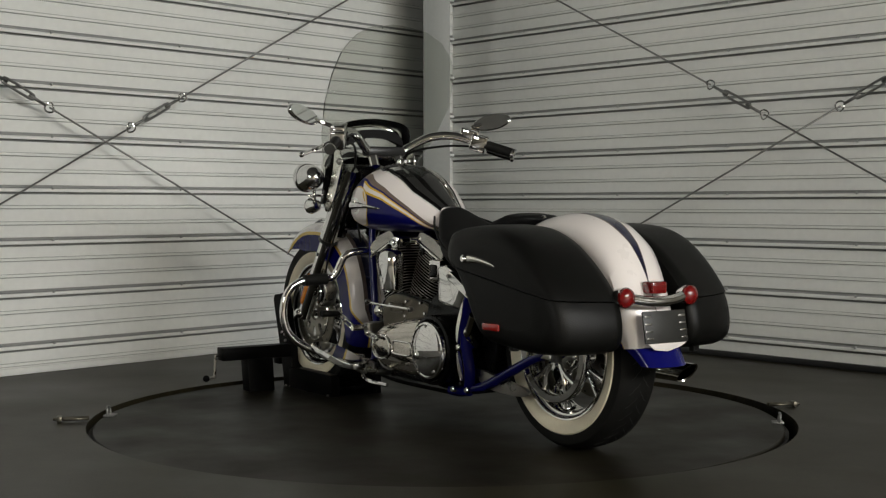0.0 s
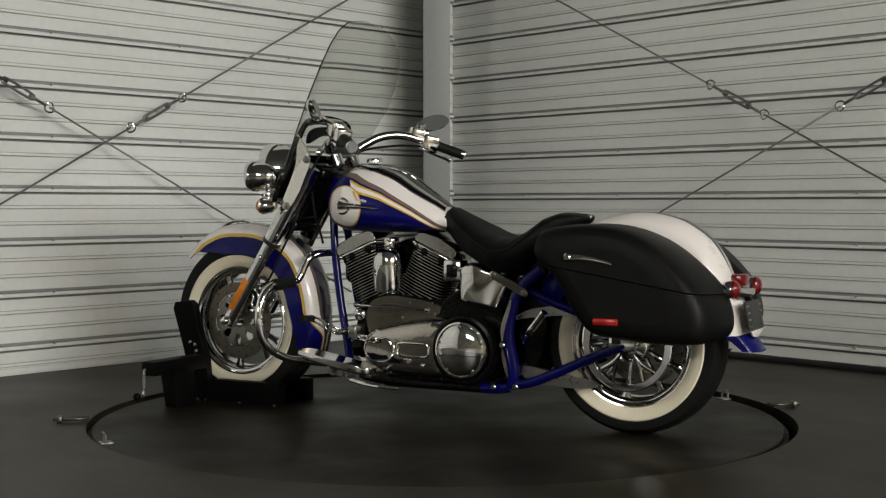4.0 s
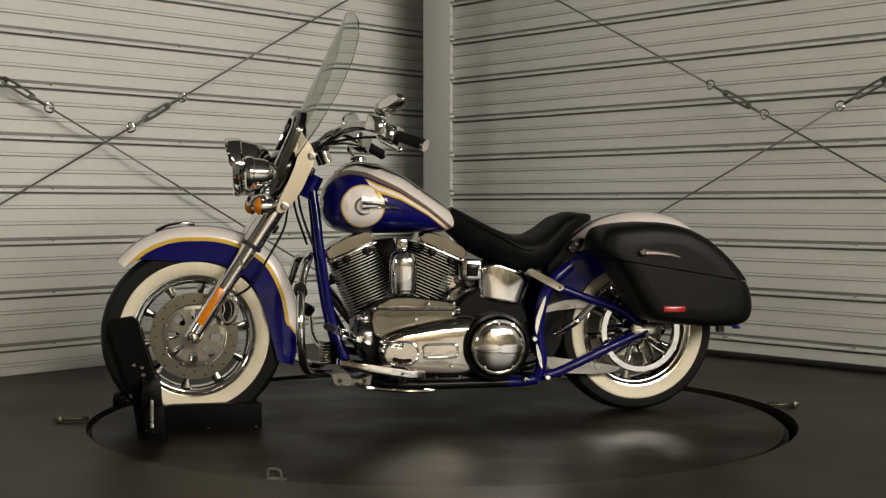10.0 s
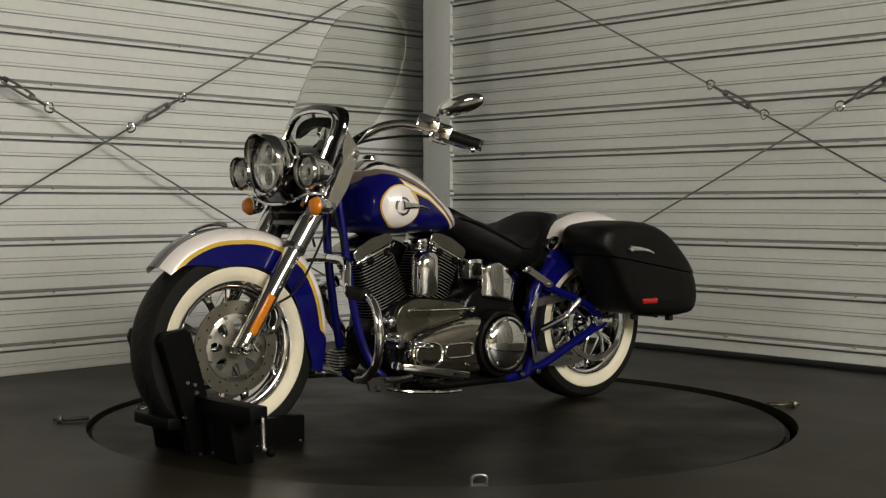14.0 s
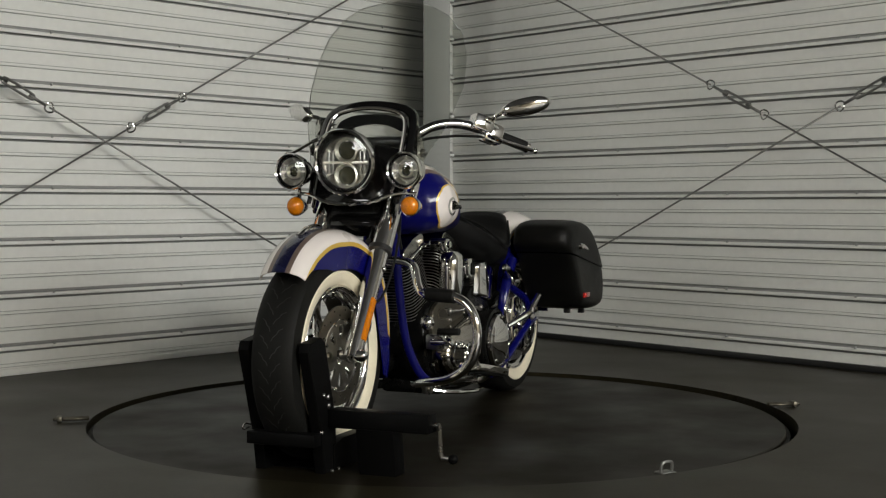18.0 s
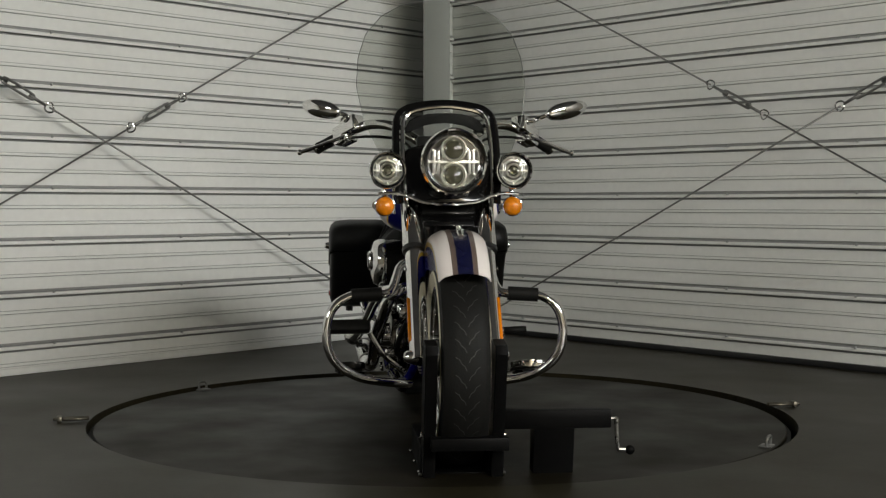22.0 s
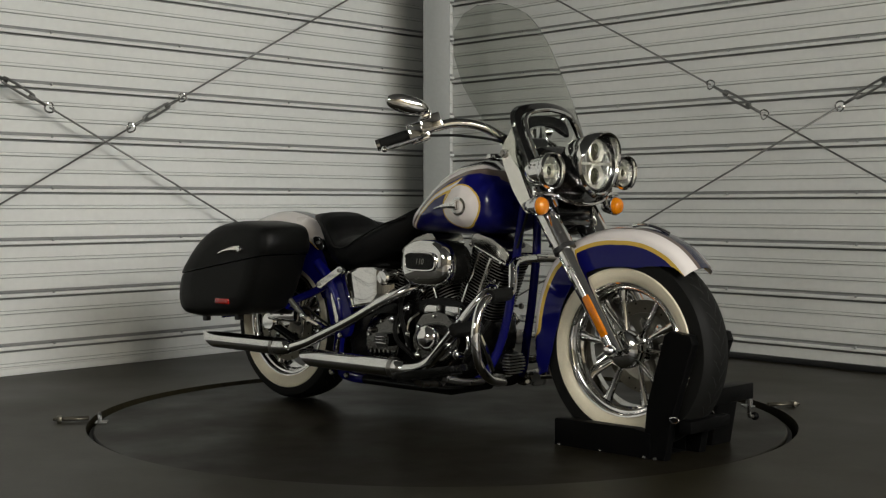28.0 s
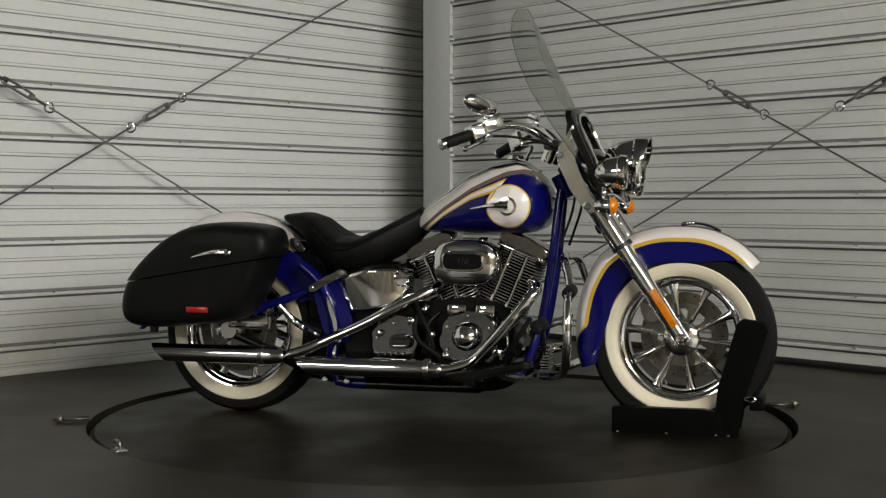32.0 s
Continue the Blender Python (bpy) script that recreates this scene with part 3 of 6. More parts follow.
FF_RAD = [0.354, 0.362, 0.364, 0.362, 0.369, 0.377, 0.380, 0.370, 0.362, 0.358, 0.362]


def ff_drop(u):
    return interp([0, 0.05, 0.11, 0.2, 0.4, 0.62, 0.8, 0.92, 1], [0.002, 0.012, 0.045, 0.080, 0.085, 0.090, 0.082, 0.060, 0.030], u)


def ff_stripes(u):
    d = ff_drop(u)
    k = interp([0.84, 0.93], [0.0, 1.0], u)
    white, gold = min(0.97, gold_cut(d, 0.325, 0.322)), min(0.985, gold_cut(d, 0.325, 0.309))
    return (0.11 - 0.09 * k, 0.19 - 0.15 * k, white + (0.06 - white) * k, gold + (0.09 - gold) * k, 1.0)


arc_fender("front_mudguard", FX, 0.311, list(zip(FF_ANG, FF_RAD)), lambda u: interp([0, 0.3, 0.7, 1], [0.072, 0.080, 0.080, 0.078], u), ff_drop, ff_stripes, [M_NAVY, M_BROWN, M_WHITE, M_GOLD, M_BLUE])

RF_ANG = [20, 36, 50, 58, 66, 81, 98, 112, 126, 144, 162, 174]
RF_RAD = [0.392, 0.402, 0.411, 0.414, 0.420, 0.420, 0.424, 0.424, 0.412, 0.378, 0.364, 0.366]


def rf_drop(u):
    return interp([0, 0.16, 0.34, 0.67, 0.88, 1], [0.06, 0.10, 0.14, 0.12, 0.07, 0.03], u)


def rf_stripes(u):
    w = interp([0, 0.15, 0.20, 0.42, 0.6, 0.80, 1], [0.004, 0.004, 0.10, 0.10, 0.075, 0.004, 0.002], u)
    b = interp([0, 0.15, 0.20, 0.6, 0.82, 1], [0.004, 0.004, 0.022, 0.020, 0.003, 0.002], u)
    g = interp([0, 0.15, 0.19, 0.36, 0.48, 0.60, 1], [0.012, 0.012, 0.50, 0.58, 0.68, 0.86, 0.90], u)
    return (w, w + b, g, g + 0.03, 1.0)


arc_fender("rear_mudguard", -0.742, 0.296, list(zip(RF_ANG, RF_RAD)), lambda u: interp([0, 0.5, 0.8, 1], [0.100, 0.108, 0.100, 0.086], u), rf_drop, rf_stripes, [M_NAVY, M_BROWN, M_WHITE, M_GOLD, M_BLUE])


# fuel tank with its painted livery
def livery():
    m, nt, bsdf = material("tank_livery_paint")
    tc = node(nt, "ShaderNodeTexCoord")
    sep = node(nt, "ShaderNodeSeparateXYZ")
    link(nt, tc.outputs["Object"], sep.inputs[0])
    mr = node(nt, "ShaderNodeMapRange")
    mr.inputs["From Min"].default_value, mr.inputs["From Max"].default_value = -0.075, 0.425
    link(nt, sep.outputs["X"], mr.inputs["Value"])
    ramp = node(nt, "ShaderNodeValToRGB")
    pts = [(-0.075, 0.645), (-0.02, 0.676), (0.06, 0.735), (0.165, 0.800), (0.28, 0.853), (0.335, 0.862), (0.375, 0.851), (0.425, 0.800)]
    cr = ramp.color_ramp
    while len(cr.elements) < len(pts):
        cr.elements.new(0.5)
    for e, (x, z) in zip(cr.elements, pts):
        e.position = (x + 0.075) / 0.5
        g = (z - 0.6) / 0.3
        e.color = (g, g, g, 1)
    link(nt, mr.outputs[0], ramp.inputs[0])
    zz = node(nt, "ShaderNodeMapRange")
    zz.inputs["From Min"].default_value, zz.inputs["From Max"].default_value = 0.6, 0.9
    zz.clamp = False
    link(nt, sep.outputs["Z"], zz.inputs["Value"])
    sub = node(nt, "ShaderNodeMath")
    sub.operation = "SUBTRACT"
    link(nt, zz.outputs[0], sub.inputs[0])
    link(nt, ramp.outputs[0], sub.inputs[1])
    taper = node(nt, "ShaderNodeMapRange")
    taper.inputs["From Min"].default_value, taper.inputs["From Max"].default_value = -0.03, 0.245
    taper.inputs["To Min"].default_value, taper.inputs["To Max"].default_value = 2.1, 1.0
    link(nt, sep.outputs["X"], taper.inputs["Value"])
    wide = node(nt, "ShaderNodeMath")
    wide.operation = "MULTIPLY"
    link(nt, sub.outputs[0], wide.inputs[0])
    link(nt, taper.outputs[0], wide.inputs[1])
    sh = node(nt, "ShaderNodeMapRange")
    sh.inputs["From Min"].default_value, sh.inputs["From Max"].default_value = -0.25, 0.25
    link(nt, wide.outputs[0], sh.inputs["Value"])

    white, blue, gold, brown = (0.78, 0.73, 0.70, 1), (0.0032, 0.0036, 0.092, 1), (0.62, 0.40, 0.04, 1), (0.16, 0.12, 0.10, 1)

    def bands(stops):
        r = node(nt, "ShaderNodeValToRGB")
        r.color_ramp.interpolation = "CONSTANT"
        while len(r.color_ramp.elements) < len(stops):
            r.color_ramp.elements.new(0.5)
        for e, (s, c) in zip(r.color_ramp.elements, stops):
            e.position = min(1, max(0, (s / 0.3 + 0.25) / 0.5))
            e.color = c
        link(nt, sh.outputs[0], r.inputs[0])
        return r

    rear = bands([(-0.075, blue), (-0.056, gold), (-0.047, white), (-0.032, gold), (-0.025, blue), (-0.018, brown), (0.0, white)])
    front = bands([(-0.075, blue), (-0.016, brown), (0.0, white)])
    cut = node(nt, "ShaderNodeMath")
    cut.operation = "GREATER_THAN"
    cut.inputs[1].default_value = 0.264
    slant = node(nt, "ShaderNodeMath")
    slant.operation = "MULTIPLY_ADD"
    slant.inputs[1].default_value, slant.inputs[2].default_value = -0.67, 0.531
    link(nt, sep.outputs["Z"], slant.inputs[0])
    lean = node(nt, "ShaderNodeMath")
    lean.operation = "ADD"
    link(nt, sep.outputs["X"], lean.inputs[0])
    link(nt, slant.outputs[0], lean.inputs[1])
    link(nt, lean.outputs[0], cut.inputs[0])
    mix = node(nt, "ShaderNodeMix")
    mix.data_type = "RGBA"
    link(nt, cut.outputs[0], mix.inputs["Factor"])
    link(nt, rear.outputs[0], mix.inputs["A"])
    link(nt, front.outputs[0], mix.inputs["B"])
    link(nt, mix.outputs["Result"], bsdf.inputs["Base Color"])
    bsdf.inputs["Roughness"].default_value = 0.28
    bsdf.inputs["Coat Weight"].default_value = 0.6
    bsdf.inputs["Specular IOR Level"].default_value = 0.08
    bsdf.inputs["Coat Roughness"].default_value = 0.04
    return m


M_TANK = livery()
TX = [-0.07, -0.055, -0.015, 0.065, 0.145, 0.225, 0.305, 0.35, 0.385, 0.407, 0.415]
T_TOP = [0.690, 0.708, 0.736, 0.788, 0.842, 0.874, 0.882, 0.868, 0.835, 0.80, 0.77]
T_BOT = [0.670, 0.655, 0.648, 0.645, 0.643, 0.642, 0.642, 0.646, 0.662, 0.69, 0.72]
T_WID = [0.030, 0.050, 0.087, 0.132, 0.166, 0.190, 0.199, 0.186, 0.156, 0.108, 0.06]


def tank_ring(x, n=56):
    zt, zb, w = interp(TX, T_TOP, x), interp(TX, T_BOT, x), interp(TX, T_WID, x)
    zm = zb + (zt - zb) * 0.42
    ring = []
    for k in range(n):
        a = 2 * math.pi * k / n
        c, s = math.cos(a), math.sin(a)
        y = w * math.copysign(abs(c) ** 0.80, c)
        z = zm + ((zt - zm) if s > 0 else (zm - zb)) * math.copysign(abs(s) ** (0.92 if s > 0 else 0.7), s)
        ring.append(Vector((x, y, z)))
    return ring


bm = bmesh.new()
xs = [TX[0] + (TX[-1] - TX[0]) * (0.5 - 0.5 * math.cos(math.pi * i / 44)) for i in range(45)]
loft(bm, [tank_ring(x) for x in xs])
TANK = part("fuel_tank", bm, M_TANK, BIKE, "white and blue fuel tank with gold pinstripe", sharp=50)
def tank_y(x, z):
    """Half width of the tank at x and height z."""
    zt, zb, w = interp(TX, T_TOP, x), interp(TX, T_BOT, x), interp(TX, T_WID, x)
    zm = zb + (zt - zb) * 0.42
    if z >= zm:
        s = min(1, ((z - zm) / (zt - zm))) ** (1 / 0.92)
    else:
        s = min(1, ((zm - z) / (zm - zb))) ** (1 / 0.7)
    return w * math.sqrt(max(0, 1 - s * s)) ** 0.80


def tank_patch(name, inner, outer, side, mat, label, lift=0.002, cx=0.298, cz=0.737):
    """A round inlay that follows the tank's side."""
    bm = bmesh.new()
    n = 40
    rings = []
    steps = 7
    for i in range(steps):
        r = inner + (outer - inner) * i / (steps - 1)
        ring = []
        for k in range(n):
            x, z = cx + r * math.cos(2 * math.pi * k / n), cz + r * math.sin(2 * math.pi * k / n)
            ring.append(Vector((x, side * (tank_y(x, z) + lift), z)))
        rings.append(ring)
    loft(bm, rings, caps=False)
    return part(name, bm, mat, TANK, label)


for side in (1, -1):
    tank_patch("roundel", 0.001, 0.069, side, M_WHITE, "white roundel", 0.002)
    tank_patch("roundel_edge", 0.069, 0.0735, side, M_GOLD, "gold ring round the roundel", 0.002)
    tank_patch("badge_ring", 0.023, 0.031, side, M_CHROME, "chrome badge ring", 0.004)
    bm = bmesh.new()
    y0 = tank_y(0.298, 0.737)
    tube(bm, [(0.306, side * (y0 + 0.008), 0.740), (0.245, side * (tank_y(0.245, 0.738) + 0.009), 0.738), (0.165, side * (tank_y(0.165, 0.730) + 0.003), 0.728)], 0.011, 10, 6, radii=(0.0155, 0.002))
    part("tank_badge", bm, M_CHROME, TANK, "chrome arrow-shaped badge")

# the flash: a white tongue with a gold edge that leaves the roundel
def tank_strip(name, line, width, side, mat, label, lift):
    bm = bmesh.new()
    rings = []
    for i, (x, z) in enumerate(line):
        x0, z0 = line[max(i - 1, 0)]
        x1, z1 = line[min(i + 1, len(line) - 1)]
        d = math.hypot(x1 - x0, z1 - z0)
        nx, nz = -(z1 - z0) / d, (x1 - x0) / d
        w = width(i / (len(line) - 1))
        rings.append([Vector((x + nx * w * q, side * (tank_y(x + nx * w * q, z + nz * w * q) + lift), z + nz * w * q)) for q in (-0.5, 0.0, 0.5)])
    loft(bm, rings, closed=False)
    return part(name, bm, mat, TANK, label)


for side in (1, -1):
    fl = [(0.258 - 0.023 * k / 8, 0.790 - 0.036 * k / 8) for k in range(9)]
    tank_strip("flash_edge", fl, lambda u: 0.007 - 0.003 * u, side, M_GOLD, "gold edge of the flash", 0.0045)
    tank_strip("flash_tongue", [(x + 0.012, z - 0.008) for x, z in fl], lambda u: 0.024, side, M_WHITE, "white tongue of the flash", 0.0028)

# dash console on the tank
CON_W = lambda i: interp([0, 4, 10, 14], [0.060, 0.104, 0.084, 0.044], i)


def tank_z(x, y):
    """Height of the tank's top at x and y."""
    zt, zb, w = interp(TX, T_TOP, x), interp(TX, T_BOT, x), interp(TX, T_WID, x)
    zm = zb + (zt - zb) * 0.42
    c = min(1.0, abs(y) / w) ** (1 / 0.80)
    return zm + (zt - zm) * math.sqrt(max(0.0, 1 - c * c)) ** 0.92



bm = bmesh.new()
rings = []
for i in range(15):
    x = 0.360 - i * 0.028
    z = interp(TX, T_TOP, x) + 0.002
    w = CON_W(i)
    rings.append([Vector((x, w * math.cos(k * math.pi / 12), tank_z(x, w * math.cos(k * math.pi / 12)) + (0.013 if i > 0 else 0.002) * math.sin(k * math.pi / 12) ** 0.5 - (0.003 if k in (0, 12) else 0))) for k in range(13)])
loft(bm, rings, closed=False, mat=lambda i, j: 1 if j in (2, 3, 8, 9) else 0)
part("console", bm, [M_GLOSSBLACK, M_CHROME], TANK, "black tank console with broad chrome edges", sharp=60)
for s in (1, -1):
    bm = bmesh.new()
    tube(bm, [(0.360 - i * 0.028, s * (CON_W(i) + 0.002), tank_z(0.360 - i * 0.028, CON_W(i)) + 0.001) for i in range(15)], 0.004, 8, 2)
    part("console_trim", bm, M_CHROME, TANK, "chrome trim strip")
bm = bmesh.new()
lathe(bm, [(0.001, 0.016), (0.022, 0.015), (0.028, 0.010), (0.030, 0.0)], 24, pose(0.285, 0, 0.897, 90 - 4))
part("speedometer", bm, M_CHROME, TANK, "round chrome-rimmed dial")

# seat
S_X = [-0.018, -0.048, -0.108, -0.188, -0.263, -0.325, -0.378, -0.428, -0.478, -0.548, -0.563]
S_TOP = [0.700, 0.735, 0.703, 0.660, 0.630, 0.632, 0.660, 0.700, 0.716, 0.710, 0.700]
S_BOT = [0.655, 0.630, 0.575, 0.536, 0.506, 0.500, 0.512, 0.560, 0.630, 0.680, 0.692]
S_WID = [0.045, 0.060, 0.105, 0.150, 0.172, 0.172, 0.158, 0.135, 0.112, 0.075, 0.03]
bm = bmesh.new()
rings = []
for i in range(49):
    x = S_X[0] + (S_X[-1] - S_X[0]) * i / 48
    zt, zb, w = (interp([-q for q in S_X], v, -x) for v in (S_TOP, S_BOT, S_WID))
    ring = []
    for k in range(32):
        a = 2 * math.pi * k / 32
        c, s = math.cos(a), math.sin(a)
        zm = zb + (zt - zb) * 0.62
        ring.append(Vector((x, w * math.copysign(abs(c) ** 0.7, c), zm + ((zt - zm) if s > 0 else (zm - zb)) * math.copysign(abs(s) ** 0.75, s))))
    rings.append(ring)
loft(bm, rings)
SEAT = part("seat", bm, M_SEATLEATHER, BIKE, "black leather two-up seat", sharp=50)


# saddlebags
CASE = [(-0.502, 0.590), (-0.510, 0.640), (-0.540, 0.664), (-0.620, 0.676), (-0.710, 0.678), (-0.802, 0.664), (-0.896, 0.620), (-0.984, 0.545), (-1.045, 0.468), (-1.066, 0.400), (-1.060, 0.348), (-1.025, 0.321), (-0.950, 0.314), (-0.870, 0.316), (-0.750, 0.328), (-0.690, 0.343), (-0.640, 0.398), (-0.592, 0.480), (-0.545, 0.545)]


def saddlebag(side):
    bag = new("saddlebag")
    bag.parent = BIKE
    bag["label"] = "black leather-covered hard saddlebag"

    def shell(keep_top):
        """The whole rounded case, cut along the lid's seam."""
        bm = bmesh.new()
        outline = rounded(CASE if side > 0 else CASE[:15] + [(-0.665, 0.338), (-0.610, 0.375), (-0.560, 0.460), (-0.525, 0.545)], 4)
        rings = []
        cx, cz = -0.765, 0.49
        for y, f in ((0.128, 0.93), (0.142, 0.985), (0.165, 1.0), (0.270, 1.0), (0.305, 0.985), (0.328, 0.955), (0.342, 0.90), (0.349, 0.80), (0.351, 0.62)):
            f = f * (1.018 if keep_top else 1.0)
            y = y + (0.004 if keep_top and y > 0.2 else 0.0)
            back = 1 + 0.125 * max(0.0, (0.315 - y) / 0.19)
            rings.append([Vector((cx + (x - cx) * f * (back if x < cx else 1.0), side * y, cz + (z - cz) * f)) for x, z in outline])
        loft(bm, rings)
        n = Vector((-0.165, 0, 1)).normalized()
        co = Vector((-0.80, 0, 0.513 + (0.0022 if keep_top else -0.0022)))
        bmesh.ops.bisect_plane(bm, geom=bm.verts[:] + bm.edges[:] + bm.faces[:], plane_co=co, plane_no=n, clear_inner=keep_top, clear_outer=not keep_top)
        bmesh.ops.holes_fill(bm, edges=[e for e in bm.edges if e.is_boundary], sides=400)
        return bm

    part("lid", shell(True), M_LEATHER, bag, "rounded lid", sharp=50)
    part("box", shell(False), M_LEATHER, bag, sharp=50)
    bm = bmesh.new()
    tube(bm, [(-0.634, side * 0.352, 0.580), (-0.69, side * 0.356, 0.578), (-0.75, side * 0.354, 0.568), (-0.812, side * 0.345, 0.549)], 0.01, 10, 5, radii=(0.0145, 0.002))
    part("latch", bm, M_BRACKET, bag, "chrome blade-shaped latch")
    bm = bmesh.new()
    lathe(bm, [(0.0005, 0.012), (0.008, 0.012), (0.0125, 0.008), (0.014, 0.0), (0.014, -0.012)], 18, Matrix.Translation((-0.634, side * 0.360, 0.580)) @ pose(0, 0, 0, 0, 0, 0 if side > 0 else 180))
    part("latch_rivet", bm, M_CHROME, bag, "round chrome rivet")
    bm = bmesh.new()
    box(bm, -0.796, -0.714, side * 0.351 - 0.006, side * 0.351 + 0.006, 0.372, 0.394, 0.0055)
    part("reflector", bm, M_REDREFLEX, bag, "red side reflector")
    for z, x in ((0.305, -0.96), (0.32, -0.76)):
        bm = bmesh.new()
        box(bm, x - 0.012, x + 0.012, side * 0.27 - 0.012, side * 0.27 + 0.012, z - 0.012, z + 0.02, 0.003)
        part("foot", bm, M_PLASTIC, bag)
    return bag


saddlebag(1)
saddlebag(-1)

# front fork
AX_LOW, AX_TOP = Vector((0.868, 0, 0.296)), Vector((0.474, 0, 0.902))
FD = (AX_TOP - AX_LOW).normalized()


def on_fork(s, y, off=0.0):
    """A point s metres up the fork leg, off metres to its front."""
    return AX_LOW + FD * s + Vector((FD.z, 0, -FD.x)) * off + Vector((0, y, 0))


for s in (1, -1):
    y = s * 0.108
    leg = new("fork_leg")
    leg.parent = BIKE
    bm = bmesh.new()
    tube(bm, [on_fork(0.0, y), on_fork(0.02, y), on_fork(0.30, y), on_fork(0.36, y)], 0.0285, 16, 3)
    part("slider", bm, M_CHROME, leg, "chrome lower fork leg")
    bm = bmesh.new()
    tube(bm, [on_fork(0.36, y), on_fork(0.375, y)], 0.037, 16, smooth=False)
    part("seal_ring", bm, M_PLASTIC, leg)
    bm = bmesh.new()
    tube(bm, [on_fork(0.375, y), on_fork(0.70, y)], 0.0355, 16, smooth=False)
    part("shroud", bm, M_CHROME, leg, "chrome upper fork cover")
    bm = bmesh.new()
    tube(bm, [on_fork(0.40, s * 0.072, -0.012), on_fork(0.66, s * 0.072, -0.012)], 0.026, 12, smooth=False)
    part("inner_shroud", bm, M_GLOSSBLACK, leg, "gloss black inner cover")
    bm = bmesh.new()
    box(bm, -0.013, 0.013, -0.005, 0.005, -0.070, 0.070, 0.004, m=Matrix.Translation(on_fork(0.125, y + s * 0.026, 0.006)) @ pose(0, 0, 0, 0, -32.7, 0))
    part("reflector", bm, M_AMBER, leg, "amber fork reflector")
bm = bmesh.new()
tube(bm, [(FX + 0.004, -0.135, 0.302), (FX + 0.004, 0.135, 0.302)], 0.014, 16, smooth=False)
part("front_axle", bm, M_CHROME, BIKE)
for s in (1, -1):
    bm = bmesh.new()
    lathe(bm, [(0.001, 0.03), (0.012, 0.028), (0.018, 0.02), (0.021, 0.0), (0.021, -0.03)], 16, Matrix.Translation((FX + 0.008, s * 0.125, 0.303)) @ pose(0, 0, 0, 0, 0, 0 if s > 0 else 180))
    part("axle_cap", bm, M_CHROME, BIKE, "chrome axle cap")

# windscreen
def screen_x(z, y):
    return 0.325 + (1.41 - z) * 0.475 - 0.95 * y * y


def screen_half(z):
    return interp([0.80, 0.90, 1.00, 1.12, 1.22, 1.30, 1.36, 1.395, 1.412], [0.175, 0.205, 0.25, 0.275, 0.268, 0.242, 0.190, 0.125, 0.02], z)


bm = bmesh.new()
rings = []
zs = [0.80 + (1.412 - 0.80) * (1 - (1 - i / 36) ** 1.6) for i in range(37)]
for z in zs:
    h = screen_half(z)
    rings.append([Vector((screen_x(z, h * (k / 10 - 1)), h * (k / 10 - 1), z)) for k in range(21)])
loft(bm, rings, closed=False)
bmesh.ops.recalc_face_normals(bm, faces=bm.faces)
bmesh.ops.solidify(bm, geom=bm.faces[:], thickness=0.004)
SCREEN = part("windscreen", bm, M_SCREEN, BIKE, "tall clear slightly smoked windscreen", sharp=60)
SCREEN.visible_shadow = False


# ---- wheel chock ----
CHOCK = thing("wheel_chock", "black steel front wheel chock with side arm and crank handle", "wheel chock")
CHOCK_POSE = pose(0.875, BIKE_OFFSET, DECK)
bm = bmesh.new()
prism(bm, [(-0.24, 0.0), (0.12, 0.0), (0.12, 0.075), (0.06, 0.085), (-0.235, 0.085), (-0.24, 0.08)], 0.075, 0.115, 0.003)
rail = part("side_rail", bm, M_BLACKSTEEL, CHOCK)
again(rail, pose(0, -0.19, 0))
bm = bmesh.new()
box(bm, -0.24, 0.12, -0.075, 0.075, 0.0, 0.003, 0.001)
part("floor_plate", bm, M_BLACKSTEEL, CHOCK)
bm = bmesh.new()
box(bm, -0.20, -0.12, -0.075, 0.075, 0.016, 0.03, 0.004)
part("cradle", bm, M_BLACKSTEEL, CHOCK)
bm = bmesh.new()
prism(bm, [(0.09, 0.0), (0.17, 0.0), (0.19, 0.12), (0.265, 0.35), (0.255, 0.375), (0.185, 0.385), (0.165, 0.37), (0.105, 0.16)], 0.078, 0.112, 0.004)
up = part("upright", bm, M_BLACKSTEEL, CHOCK)
again(up, pose(0, -0.19, 0))
bm = bmesh.new()
box(bm, 0.205, 0.25, -0.095, 0.118, 0.086, 0.122, 0.004)
part("cross_bar", bm, M_BLACKSTEEL, CHOCK)
bm = bmesh.new()
box(bm, 0.095, 0.155, 0.112, 0.42, 0.128, 0.18, 0.004)
part("side_arm", bm, M_BLACKSTEEL, CHOCK)
bm = bmesh.new()
prism(bm, [(0.075, 0.0), (0.135, 0.0), (0.158, 0.130), (0.092, 0.130)], 0.20, 0.315, 0.004)
part("arm_leg", bm, M_BLACKSTEEL, CHOCK)
bm = bmesh.new()
tube(bm, [(0.125, 0.42, 0.15), (0.125, 0.435, 0.15), (0.125, 0.44, 0.145), (0.125, 0.445, 0.07), (0.125, 0.455, 0.062), (0.125, 0.48, 0.060)], 0.006, 8, 4)
part("crank", bm, M_SATIN, CHOCK, "bent steel crank handle")
bm = bmesh.new()
bmesh.ops.create_uvsphere(bm, u_segments=14, v_segments=8, radius=0.014, matrix=pose(0.125, 0.480, 0.06))
part("crank_knob", bm, M_BLACKSTEEL, CHOCK)
